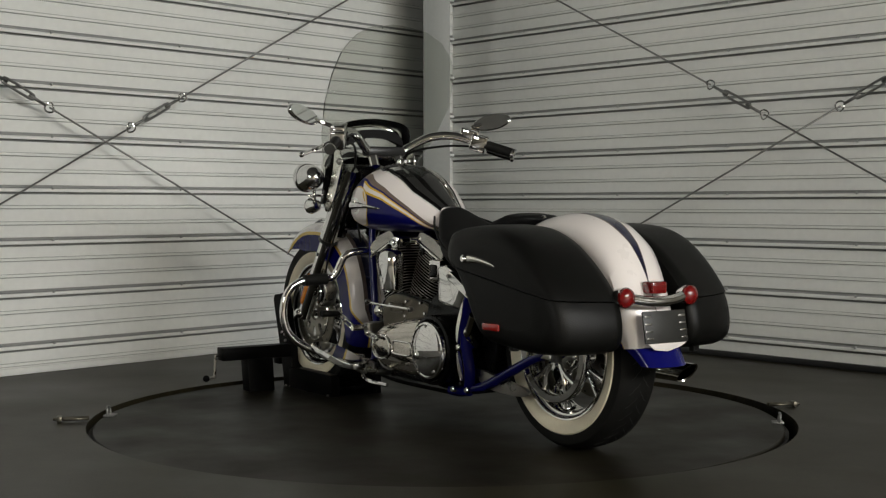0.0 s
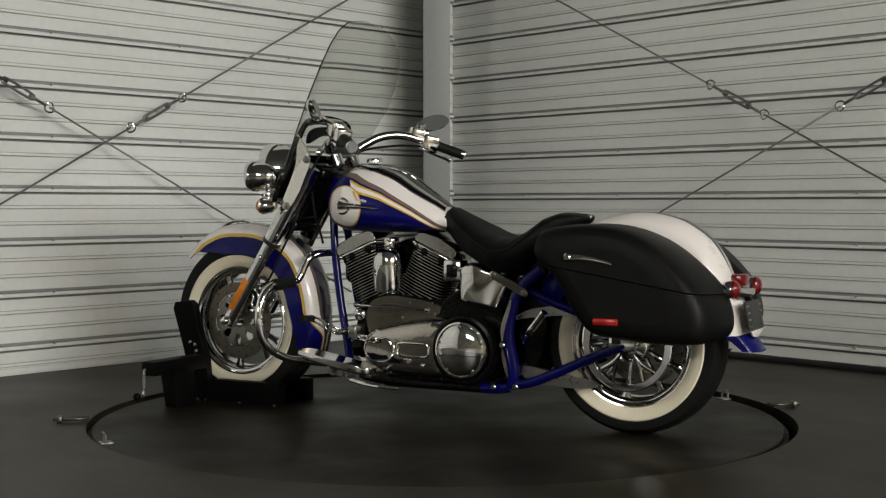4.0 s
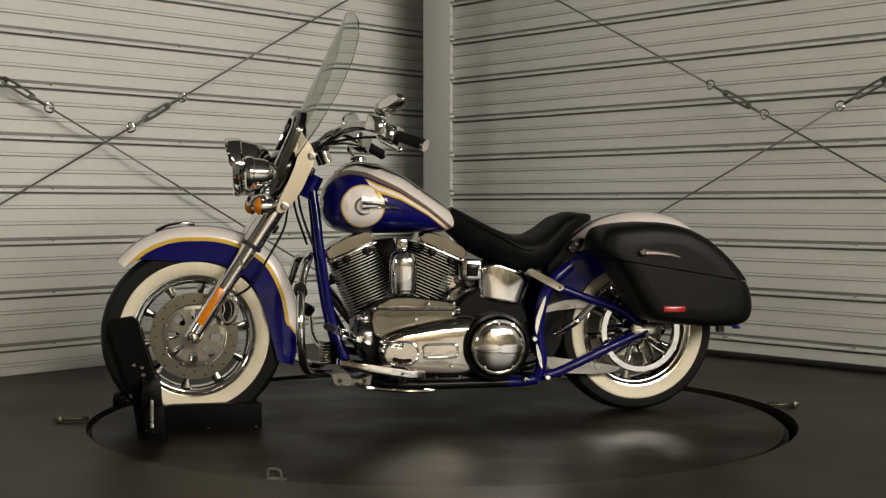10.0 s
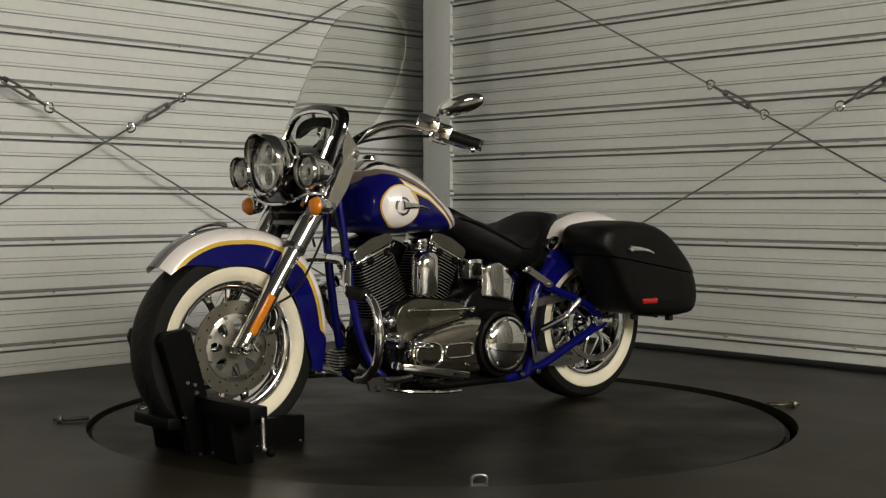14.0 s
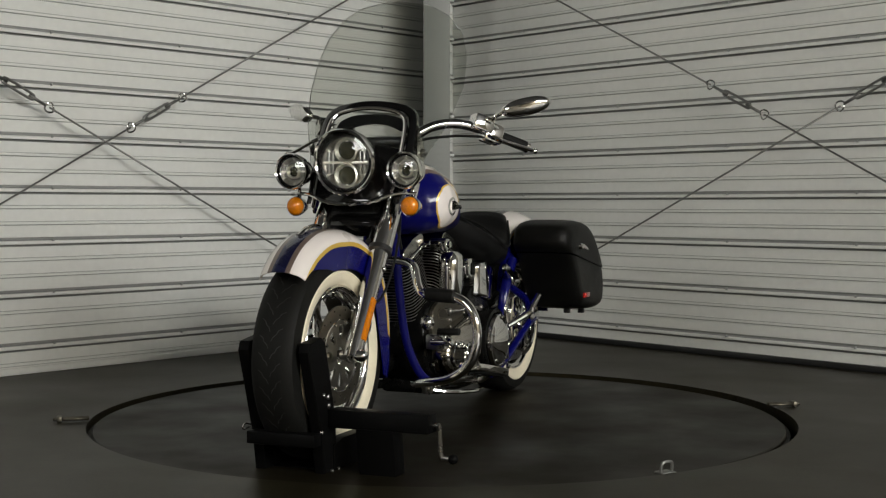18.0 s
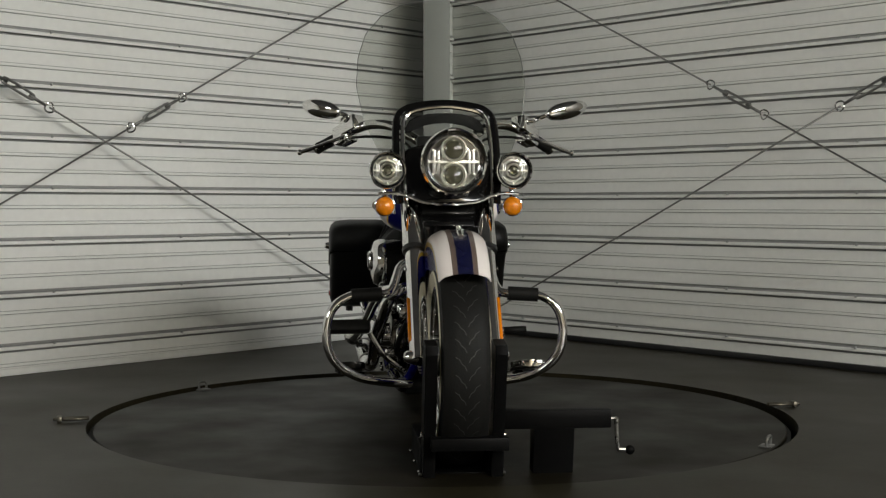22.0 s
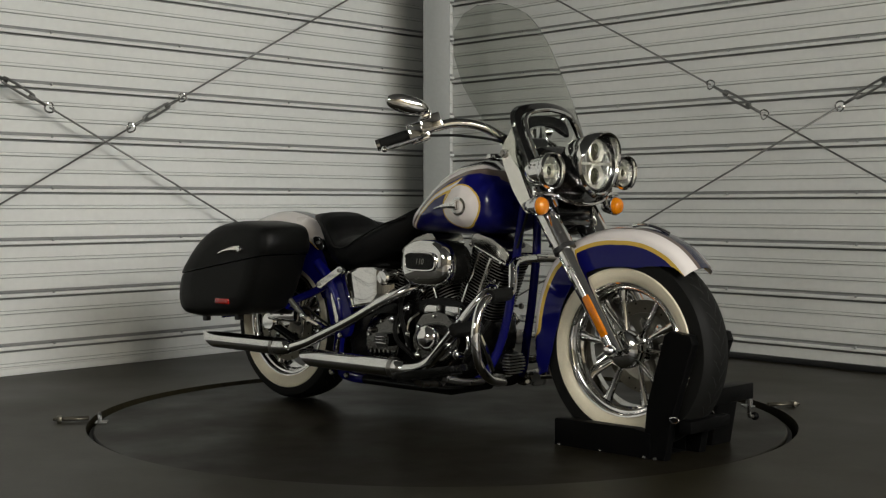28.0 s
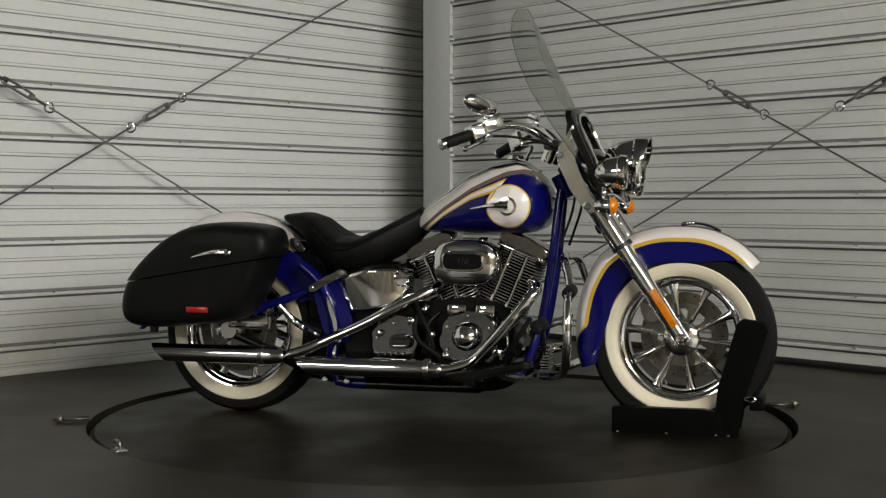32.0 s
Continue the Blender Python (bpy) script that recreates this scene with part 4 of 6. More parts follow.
for x, y in ((-0.22, 0.118), (-0.06, 0.118), (0.10, 0.118), (-0.22, -0.118), (-0.06, -0.118), (0.10, -0.118), (0.12, 0.21), (0.12, 0.305), (0.14, 0.118), (0.14, -0.118)):
    bm = bmesh.new()
    bmesh.ops.create_cone(bm, cap_ends=True, segments=8, radius1=0.006, radius2=0.005, depth=0.007, matrix=pose(x, y, 0.0045))
    part("bolt", bm, M_SATIN, CHOCK)
for x, z in ((0.155, 0.215), (0.18, 0.222), (0.15, 0.19), (0.19, 0.12)):
    for s in (1,):
        bm = bmesh.new()
        lathe(bm, [(0.0005, 0.005), (0.005, 0.005), (0.007, 0.003), (0.007, -0.003)], 10, Matrix.Translation((x, s * 0.113, z)) @ pose(0, 0, 0, 0, 0, 0 if s > 0 else 180))
        part("bolt", bm, M_SATIN, CHOCK)
bm = bmesh.new()
tube(bm, [(0.19, -0.116, 0.125), (0.21, -0.125, 0.118), (0.225, -0.12, 0.126), (0.212, -0.12, 0.135), (0.19, -0.116, 0.13)], 0.0025, 6, 4)
part("safety_pin", bm, M_CHROME, CHOCK, "bent steel safety pin")


# ---- engine and running gear ----
def bolt(parent, x, y, z, side, r=0.007, mat=None, depth=0.008):
    bm = bmesh.new()
    lathe(bm, [(0.0005, depth), (r * 0.7, depth), (r, depth * 0.6), (r, -0.004)], 10, Matrix.Translation((x, y, z)) @ pose(0, 0, 0, 0, 0, 0 if side > 0 else 180))
    return part("bolt", bm, mat or M_CHROME, parent)


def oval(cx, cz, w, h, p=2.6, n=48):
    pts = []
    for k in range(n):
        a = 2 * math.pi * k / n
        c, s = math.cos(a), math.sin(a)
        pts.append((cx + w * math.copysign(abs(c) ** (2 / p), c), cz + h * math.copysign(abs(s) ** (2 / p), s)))
    return pts


ENGINE = new("engine")
ENGINE.parent = BIKE
ENGINE["label"] = "air-cooled V-twin engine with black finned cylinders and chrome covers"
bm = bmesh.new()
prism(bm, rounded([(0.285, 0.385), (0.300, 0.28), (0.25, 0.175), (0.10, 0.128), (-0.16, 0.125), (-0.27, 0.17), (-0.275, 0.33), (-0.16, 0.405), (0.0, 0.41), (0.16, 0.425)], 4), -0.105, 0.095, 0.012)
part("crankcase", bm, M_BLACKENG, ENGINE, "black crankcase")
bm = bmesh.new()
prism(bm, rounded([(-0.05, 0.40), (-0.06, 0.20), (-0.28, 0.16), (-0.30, 0.36), (-0.20, 0.46)], 4), -0.12, 0.11, 0.01)
part("gearbox", bm, M_BLACKENG, ENGINE, "black gearbox housing")

bm = bmesh.new()
prism(bm, [(x, z) for x, z in rounded([(0.087, 0.0), (0.080, 0.056), (0.035, 0.072), (-0.035, 0.072), (-0.080, 0.056), (-0.087, 0.0), (-0.080, -0.056), (-0.035, -0.072), (0.035, -0.072), (0.080, -0.056)], 3)], -0.0016, 0.0016)
bmesh.ops.transform(bm, matrix=pose(0, 0, 0, 90), verts=bm.verts)
for q in bm.faces:
    q.material_index = 0 if len(q.verts) > 4 else 1
FIN_MESH = mesh_of("fin", bm, [M_BLACKENG, M_FIN], 35)
for bx, lean in ((0.236, 22.5), (0.088, -24.0)):
    base = Matrix.Translation((bx, 0, 0.385)) @ pose(0, 0, 0, 0, lean, 0)
    cyl = new("cylinder")
    cyl.parent = BIKE
    cyl.matrix_basis = base
    cyl["label"] = "black finned engine cylinder"
    bm = bmesh.new()
    lathe(bm, [(0.001, 0.0), (0.058, 0.0), (0.058, 0.20), (0.001, 0.20)], 24, pose(0, 0, 0, 90))
    part("barrel", bm, M_BLACKENG, cyl)
    for k in range(17):
        f = new("fin", FIN_MESH)
        f.parent = cyl
        f.matrix_basis = pose(0, 0, 0.002 + k * 0.0106)
    bm = bmesh.new()
    box(bm, -0.078, 0.078, -0.068, 0.068, 0.175, 0.218, 0.012)
    part("head", bm, M_BLACKENG, cyl, "black cylinder head")
    for k in range(3):
        f = new("fin", FIN_MESH)
        f.parent = cyl
        f.matrix_basis = pose(0, 0, 0.182 + k * 0.0095) @ Matrix.Diagonal((0.97, 1.02, 1, 1))
    for x in (-0.045, 0.03):
        bm = bmesh.new()
        lathe(bm, [(0.0005, 0.012), (0.010, 0.011), (0.0155, 0.004), (0.0165, -0.006)], 16, Matrix.Translation((x, 0.070, 0.196)))
        part("head_boss", bm, M_BLACKENG, cyl, "round cast boss on the head")
    bm = bmesh.new()
    prism(bm, [(-0.084, 0.214), (-0.089, 0.234), (-0.084, 0.250), (-0.066, 0.260), (0.0, 0.263), (0.062, 0.260), (0.084, 0.248), (0.089, 0.230), (0.084, 0.214)], -0.072, 0.072, 0.005, 3)
    part("rocker_cover", bm, M_ROCKER, cyl, "chrome rocker cover")
    bm = bmesh.new()
    box(bm, -0.088, 0.088, -0.076, 0.076, 0.204, 0.214, 0.003)
    part("rocker_base", bm, M_CHROME, cyl)
    for x in (-0.07, 0.07):
        for s in (1, -1):
            bolt(cyl, x, s * 0.076, 0.209, s, 0.005)
    # pushrod covers on the right
    for x in (-0.028, 0.028):
        bm = bmesh.new()
        tube(bm, [(x * 0.7, -0.092, -0.05), (x, -0.086, 0.03), (x, -0.080, 0.205)], 0.008, 10, smooth=False)
        part("pushrod_cover", bm, M_CHROME, cyl, "chrome pushrod tube")
        bm = bmesh.new()
        tube(bm, [(x * 0.8, -0.091, -0.03), (x * 0.85, -0.090, 0.0)], 0.013, 12, smooth=False)
        part("pushrod_collar", bm, M_CHROME, cyl)

# horn cover between the cylinders, left
HORN = new("horn")
HORN.parent = BIKE
bm = bmesh.new()
rings = []
for z, w, dp in ((0.432, 0.034, 0.020), (0.438, 0.044, 0.030), (0.47, 0.0475, 0.036), (0.53, 0.049, 0.040), (0.555, 0.047, 0.040), (0.572, 0.040, 0.034), (0.582, 0.026, 0.022), (0.586, 0.006, 0.006)):
    rings.append([Vector((0.152 + w * math.copysign(abs(math.cos(k * math.pi / 14)) ** 0.75, math.cos(k * math.pi / 14)), 0.135 + dp * math.copysign(abs(math.sin(k * math.pi / 14)) ** 0.8, math.sin(k * math.pi / 14)), z)) for k in range(28)])
loft(bm, rings)
part("horn_cover", bm, M_CHROME, HORN, "polished chrome horn cover")
bm = bmesh.new()
box(bm, 0.132, 0.172, 0.06, 0.125, 0.585, 0.628, 0.008)
part("horn_bracket", bm, M_CHROME, HORN)
bolt(HORN, 0.152, 0.126, 0.606, 1, 0.012)

# primary drive cover, left
PRIMARY = new("primary_cover")
PRIMARY.parent = BIKE
PRIMARY["label"] = "chrome primary drive cover with round clutch lid"
DX, DZ = -0.172, 0.250
body = [(-0.06, 0.148), (0.06, 0.150), (0.16, 0.158), (0.212, 0.180), (0.236, 0.215), (0.240, 0.250), (0.222, 0.288), (0.180, 0.312), (0.10, 0.330), (0.02, 0.344), (-0.06, 0.352), (-0.105, 0.340), (-0.110, 0.250), (-0.10, 0.170)]
out = rounded(body, 4)
bm = bmesh.new()
rings = []
for y, f in ((0.095, 1.0), (0.132, 1.0), (0.148, 0.988), (0.158, 0.955), (0.164, 0.905), (0.167, 0.84), (0.1685, 0.60), (0.169, 0.05)):
    rings.append([Vector((0.07 + (x - 0.07) * f, y, 0.248 + (z - 0.248) * (f if z < 0.25 else f - 0.25 * max(0.0, (y - 0.14)) / 0.03 * (1 if f > 0.5 else 0.0)))) for x, z in out])
loft(bm, rings)
part("cover", bm, M_COVER, PRIMARY, "bright chrome teardrop cover", sharp=60)
bm = bmesh.new()
prism(bm, [(0.065 + (x - 0.065) * 1.045, 0.248 + (z - 0.248) * 1.07) for x, z in out], 0.088, 0.104, 0.004)
part("cover_flange", bm, M_BLACKENG, PRIMARY)
bm = bmesh.new()
lathe(bm, [(0.001, 0.2145), (0.02, 0.2138), (0.04, 0.2117), (0.06, 0.2080), (0.075, 0.2040), (0.083, 0.200), (0.088, 0.196), (0.090, 0.199), (0.096, 0.197), (0.098, 0.190), (0.100, 0.160)], 56, Matrix.Translation((DX, 0, DZ)))
part("clutch_lid", bm, M_CHROME, PRIMARY, "round mirror-chrome clutch lid", sharp=50)
for k in range(5):
    a = radians(90 + 72 * k)
    bolt(PRIMARY, DX + 0.084 * math.cos(a), 0.198, DZ + 0.084 * math.sin(a), 1, 0.005)
inset = oval(0.028, 0.238, 0.062, 0.024, 5, 40)
bm = bmesh.new()
tube(bm, [(x, 0.1695, z) for x, z in inset] + [(inset[0][0], 0.1695, inset[0][1])], 0.0042, 8, 1)
part("cover_rib", bm, M_CHROME, PRIMARY, "raised chrome rib round an oblong panel")
plate = oval(0.164, 0.232, 0.058, 0.042, 2.4, 40)
bm = bmesh.new()
prism(bm, plate, 0.160, 0.1715, 0.003)
part("inspection_lid", bm, M_COVER, PRIMARY, "oval inspection lid")
bm = bmesh.new()
tube(bm, [(x, 0.1715, z) for x, z in plate] + [(plate[0][0], 0.1715, plate[0][1])], 0.004, 8, 1)
part("inspection_ring", bm, M_CHROME, PRIMARY)
bm = bmesh.new()
prism(bm, rounded([(0.190, 0.222), (0.165, 0.214), (0.135, 0.215), (0.130, 0.205), (0.165, 0.200), (0.195, 0.208)], 3), 0.171, 0.1735, 0.0008)
part("lid_slot", bm, M_BLACKENG, PRIMARY, "dark recess in the lid")
for x, z in ((0.238, 0.292), (0.246, 0.205), (0.10, 0.345), (0.03, 0.143), (-0.03, 0.362), (0.15, 0.148), (-0.055, 0.140)):
    bolt(PRIMARY, x, 0.106, z, 1, 0.007)
bolt(PRIMARY, -0.010, 0.170, 0.186, 1, 0.006)
bm = bmesh.new()
lathe(bm, [(0.096, 0.150), (0.101, 0.176), (0.106, 0.183), (0.116, 0.180), (0.119, 0.165), (0.119, 0.10)], 48, Matrix.Translation((DX, 0, DZ)))
part("clutch_surround", bm, M_BLACKENG, PRIMARY, "black surround of the clutch lid")
bm = bmesh.new()
prism(bm, rounded([(0.245, 0.385), (0.250, 0.300), (0.200, 0.285), (0.05, 0.320), (-0.035, 0.355), (-0.045, 0.390), (0.05, 0.408), (0.17, 0.418)], 4), 0.06, 0.108, 0.004)
part("gear_housing", bm, M_CASE, PRIMARY, "dull cast metal housing above the primary cover")
ov = oval(0.155, 0.372, 0.050, 0.018, 3, 32)
bm = bmesh.new()
tube(bm, [(x, 0.109, z) for x, z in ov] + [(ov[0][0], 0.109, ov[0][1])], 0.003, 6, 1)
part("housing_rib", bm, M_CASE, PRIMARY)
for x, z in ((0.17, 0.385), (0.06, 0.40), (-0.03, 0.40)):
    bolt(PRIMARY, x, 0.125, z, 1, 0.006)
bm = bmesh.new()
bmesh.ops.create_uvsphere(bm, u_segments=20, v_segments=12, radius=0.026, matrix=pose(0.282, 0.10, 0.350))
part("oil_sender_cap", bm, M_CHROME, PRIMARY, "round chrome cap")
# shift linkage and shifter
def slotted_arm(name, a, b, y, half, parent):
    """A flat polished lever with two long slots."""
    a, b = Vector((a[0], y, a[1])), Vector((b[0], y, b[1]))
    d = (b - a).normalized()
    up = Vector((-d.z, 0, d.x)) * half
    bm = bmesh.new()
    for off in (up, -up):
        tube(bm, [a + off, b + off], 0.0045, 8, smooth=False)
    for q in (0.0, 0.5, 1.0):
        m = a.lerp(b, q)
        tube(bm, [m + up, m - up], 0.0055, 8, smooth=False)
    return part(name, bm, M_CHROME, parent, "slotted chrome lever")


bm = bmesh.new()
tube(bm, [(0.255, 0.175, 0.388), (0.20, 0.180, 0.386), (-0.03, 0.165, 0.380)], 0.0048, 8, 3)
part("shift_rod", bm, M_CHROME, PRIMARY, "thin chrome shift rod")
for x, z in ((0.258, 0.388), (-0.032, 0.380)):
    bm = bmesh.new()
    bmesh.ops.create_uvsphere(bm, u_segments=12, v_segments=8, radius=0.011, matrix=pose(x, 0.172, z))
    part("rod_end", bm, M_SATIN, PRIMARY)
slotted_arm("shift_lever", (0.425, 0.335), (0.318, 0.292), 0.20, 0.009, PRIMARY)
slotted_arm("shift_link", (0.238, 0.276), (0.165, 0.264), 0.186, 0.007, PRIMARY)
bm = bmesh.new()
box(bm, 0.262, 0.300, 0.10, 0.165, 0.262, 0.312, 0.008)
part("shift_shaft_block", bm, M_SATIN, PRIMARY, "dull metal block at the shift shaft")
bm = bmesh.new()
tube(bm, [(0.315, 0.13, 0.290), (0.315, 0.205, 0.290)], 0.011, 12, smooth=False)
part("shift_shaft", bm, M_CHROME, PRIMARY)
bm = bmesh.new()
tube(bm, [(0.425, 0.200, 0.335), (0.425, 0.272, 0.338)], 0.012, 10, smooth=False)
part("shift_peg", bm, M_RUBBER, PRIMARY)

bm = bmesh.new()
box(bm, -0.24, 0.19, -0.112, 0.112, 0.096, 0.15, 0.014)
part("sump", bm, M_BLACKENG, ENGINE, "black sump")
# right side: cam cover, air cleaner
bm = bmesh.new()
prism(bm, rounded([(0.255, 0.33), (0.245, 0.215), (0.16, 0.185), (0.075, 0.215), (0.055, 0.31), (0.10, 0.375), (0.21, 0.375)], 4), -0.158, -0.10, 0.010, 3)
part("cam_housing", bm, M_DARKCHROME, ENGINE, "dark polished gear housing")
for k in range(6):
    a = radians(30 + 60 * k)
    bolt(ENGINE, 0.155 + 0.085 * math.cos(a), -0.158, 0.29 + 0.078 * math.sin(a), -1, 0.006)
for x in (0.105, 0.205):
    bm = bmesh.new()
    box(bm, x - 0.034, x + 0.034, -0.128, -0.075, 0.362, 0.402, 0.008)
    part("tappet_block", bm, M_CHROME, ENGINE, "chrome tappet block")
bm = bmesh.new()
prism(bm, oval(-0.085, 0.272, 0.036, 0.024, 3.5), -0.175, -0.10, 0.006)
part("oil_pump_cover", bm, M_GLOSSBLACK, ENGINE, "small oval black cover with bright ribs")
for k in range(3):
    bm = bmesh.new()
    tube(bm, [(-0.112, -0.177, 0.262 + k * 0.010), (-0.058, -0.177, 0.262 + k * 0.010)], 0.0025, 6, smooth=False)
    part("cover_rib", bm, M_CHROME, ENGINE)
bm = bmesh.new()
prism(bm, rounded([(-0.03, 0.33), (-0.05, 0.20), (-0.15, 0.175), (-0.20, 0.25), (-0.17, 0.345), (-0.09, 0.36)], 4), -0.145, -0.10, 0.010, 3)
part("gearbox_cover", bm, M_DARKCHROME, ENGINE, "dark polished gearbox side cover")
for k in range(5):
    a = radians(20 + 72 * k)
    bolt(ENGINE, -0.11 + 0.066 * math.cos(a), -0.145, 0.265 + 0.07 * math.sin(a), -1, 0.006)
for pts in ([(-0.005, -0.115, 0.40), (-0.035, -0.15, 0.34), (-0.02, -0.165, 0.28), (0.04, -0.16, 0.235), (0.07, -0.13, 0.20)],
            [(-0.05, -0.11, 0.42), (-0.02, -0.145, 0.37), (0.015, -0.16, 0.31), (0.03, -0.15, 0.25)],
            [(0.24, -0.10, 0.24), (0.29, -0.14, 0.25), (0.33, -0.13, 0.31), (0.36, -0.11, 0.36)]):
    bm = bmesh.new()
    tube(bm, pts, 0.0085, 10, 6)
    part("oil_hose", bm, M_RUBBER, ENGINE, "black oil hose")
for x, z in ((0.0, 0.395), (0.06, 0.205)):
    bm = bmesh.new()
    tube(bm, [(x, -0.118, z), (x - 0.012, -0.135, z - 0.02)], 0.0115, 10, smooth=False)
    part("hose_clamp", bm, M_CHROME, ENGINE)
bm = bmesh.new()
lathe(bm, [(0.001, -0.220), (0.02, -0.217), (0.036, -0.208), (0.045, -0.194), (0.048, -0.18), (0.049, -0.15)], 40, Matrix.Translation((0.152, 0, 0.297)))
part("cam_lid", bm, M_CHROME, ENGINE, "round chrome timing lid", sharp=50)
AIR = new("air_cleaner")
AIR.parent = BIKE
AIR.matrix_basis = pose(0, 0.066, 0)
AIR["label"] = "oval chrome air cleaner with a dark inset"


bm = bmesh.new()
rings = []
for y, f in ((-0.238, 0.99), (-0.245, 1.0), (-0.262, 0.985), (-0.276, 0.90), (-0.281, 0.78), (-0.2855, 0.6), (-0.289, 0.35), (-0.2905, 0.08)):
    rings.append([Vector((x, y, z)) for x, z in oval(0.152, 0.545, 0.116 * f, 0.080 * f)])
loft(bm, rings)
part("cover", bm, M_CHROME, AIR, sharp=55)
bm = bmesh.new()
loft(bm, [[Vector((x, y, z)) for x, z in oval(0.152, 0.545, 0.116 * f, 0.080 * f)] for y, f in ((-0.15, 0.90), (-0.16, 0.96), (-0.205, 0.975), (-0.237, 0.97))])
part("backing", bm, M_BLACKENG, AIR, "black wrinkle-finish filter body")
bm = bmesh.new()
prism(bm, oval(0.152, 0.553, 0.066, 0.026, 4), -0.2945, -0.278, 0.003)
part("inset_panel", bm, M_BLACKENG, AIR, "dark inset panel")
bm = bmesh.new()
ov = oval(0.152, 0.553, 0.069, 0.029, 4, 32)
tube(bm, [(x, -0.2905, z) for x, z in ov] + [(ov[0][0], -0.2905, ov[0][1])], 0.005, 8, 1)
part("inset_rim", bm, M_CHROME, AIR)


def lettering(name, text, size, m, mat, parent, depth=0.002):
    cu = bpy.data.curves.new(name, "FONT")
    cu.shear = 0.25
    cu.offset = 0.0006
    cu.body, cu.size, cu.extrude, cu.align_x, cu.align_y = text, size, depth, "CENTER", "CENTER"
    tmp = bpy.data.objects.new(name, cu)
    scene.collection.objects.link(tmp)
    me = bpy.data.meshes.new_from_object(tmp.evaluated_get(bpy.context.evaluated_depsgraph_get()))
    bpy.data.objects.remove(tmp)
    me.materials.clear()
    me.materials.append(mat)
    ob = new(name, me)
    ob.parent = parent
    ob.matrix_basis = m
    return ob


lettering("number_lettering", "110", 0.026, pose(0.152, -0.2945, 0.553, 90, 0, 0), M_DARKCHROME, AIR, 0.001)

# small fittings on the engine's right
for pts, r in (([(0.23, -0.105, 0.36), (0.27, -0.13, 0.33), (0.285, -0.135, 0.27), (0.26, -0.13, 0.22)], 0.007), ([(0.04, -0.112, 0.37), (0.01, -0.135, 0.335), (0.015, -0.15, 0.27), (0.05, -0.15, 0.215)], 0.006)):
    bm = bmesh.new()
    tube(bm, pts, r, 10, 6)
    part("oil_pipe", bm, M_CHROME, ENGINE, "thin chrome oil pipe")
for x, z, r in ((0.255, 0.245, 0.017), (0.075, 0.23, 0.014), (0.03, 0.30, 0.012), (-0.16, 0.30, 0.012), (-0.05, 0.345, 0.015)):
    bm = bmesh.new()
    lathe(bm, [(0.001, -0.168), (r * 0.5, -0.167), (r * 0.9, -0.162), (r, -0.152), (r, -0.12)], 16, Matrix.Translation((x, 0, z)))
    part("plug", bm, M_CHROME, ENGINE)
for k in range(5):
    bm = bmesh.new()
    box(bm, -0.17 + k * 0.022, -0.160 + k * 0.022, -0.152, -0.140, 0.20 + k * 0.004, 0.235, 0.003)
    part("cover_fin", bm, M_DARKCHROME, ENGINE)

# oil tank wrap and electrics cover
for s in (1, -1):
    top = [(-0.126, 0.522), (-0.150, 0.534), (-0.190, 0.540), (-0.250, 0.518), (-0.312, 0.487)] if s > 0 else [(-0.058, 0.518), (-0.120, 0.526), (-0.190, 0.525), (-0.260, 0.508), (-0.332, 0.482)]
    low = [(-0.126, 0.414), (-0.160, 0.407), (-0.200, 0.400), (-0.238, 0.393), (-0.276, 0.386)] if s > 0 else [(-0.056, 0.402), (-0.110, 0.392), (-0.165, 0.383), (-0.220, 0.375), (-0.278, 0.368)]
    bm = bmesh.new()
    rings = []
    for i in range(21):
        u = i / 20
        tx, tz = (interp([0, 0.25, 0.5, 0.75, 1], [q[k] for q in top], u) for k in (0, 1))
        lx, lz = (interp([0, 0.25, 0.5, 0.75, 1], [q[k] for q in low], u) for k in (0, 1))
        yo = (0.136 if s > 0 else 0.182) - (0.012 if s > 0 else 0.032) * (2 * u - 1) ** 2 - 0.012 * abs(2 * u - 1) ** 8
        ring = []
        for v, y in ((0.0, 0.09), (0.0, yo - 0.014), (0.02, yo - 0.004), (0.05, yo), (0.10, yo + 0.0004), (0.3, yo + 0.0008), (0.5, yo + 0.001), (0.7, yo + 0.0008), (0.90, yo + 0.0004), (0.95, yo), (0.98, yo - 0.004), (1.0, yo - 0.014), (1.0, 0.09)):
            ring.append(Vector((tx + (lx - tx) * v, s * y, tz + (lz - tz) * v)))
        rings.append(ring)
    loft(bm, rings)
    part("oil_tank", bm, M_CHROME, BIKE, "polished chrome oil tank side", sharp=50)
bm = bmesh.new()
box(bm, -0.30, -0.12, -0.10, 0.10, 0.36, 0.54, 0.02)
part("battery_box", bm, M_BLACKENG, BIKE)
bm = bmesh.new()
box(bm, -0.134, -0.062, 0.055, 0.118, 0.476, 0.552, 0.010)
part("coil_cover", bm, M_CHROME, BIKE, "square chrome coil cover")
bm = bmesh.new()
box(bm, -0.118, -0.078, 0.116, 0.122, 0.492, 0.536, 0.005)
part("coil_inset", bm, M_BLACKENG, BIKE)
bm = bmesh.new()
lathe(bm, [(0.001, -0.185), (0.022, -0.183), (0.028, -0.175), (0.028, -0.12)], 20, Matrix.Translation((-0.075, 0, 0.49)))
part("ignition_switch", bm, M_CHROME, BIKE)

bm = bmesh.new()
prism(bm, rounded([(-0.265, 0.345), (-0.318, 0.468), (-0.345, 0.482), (-0.395, 0.455), (-0.402, 0.430), (-0.378, 0.330), (-0.352, 0.272), (-0.285, 0.268)], 3), -0.152, -0.130, 0.005, 3)
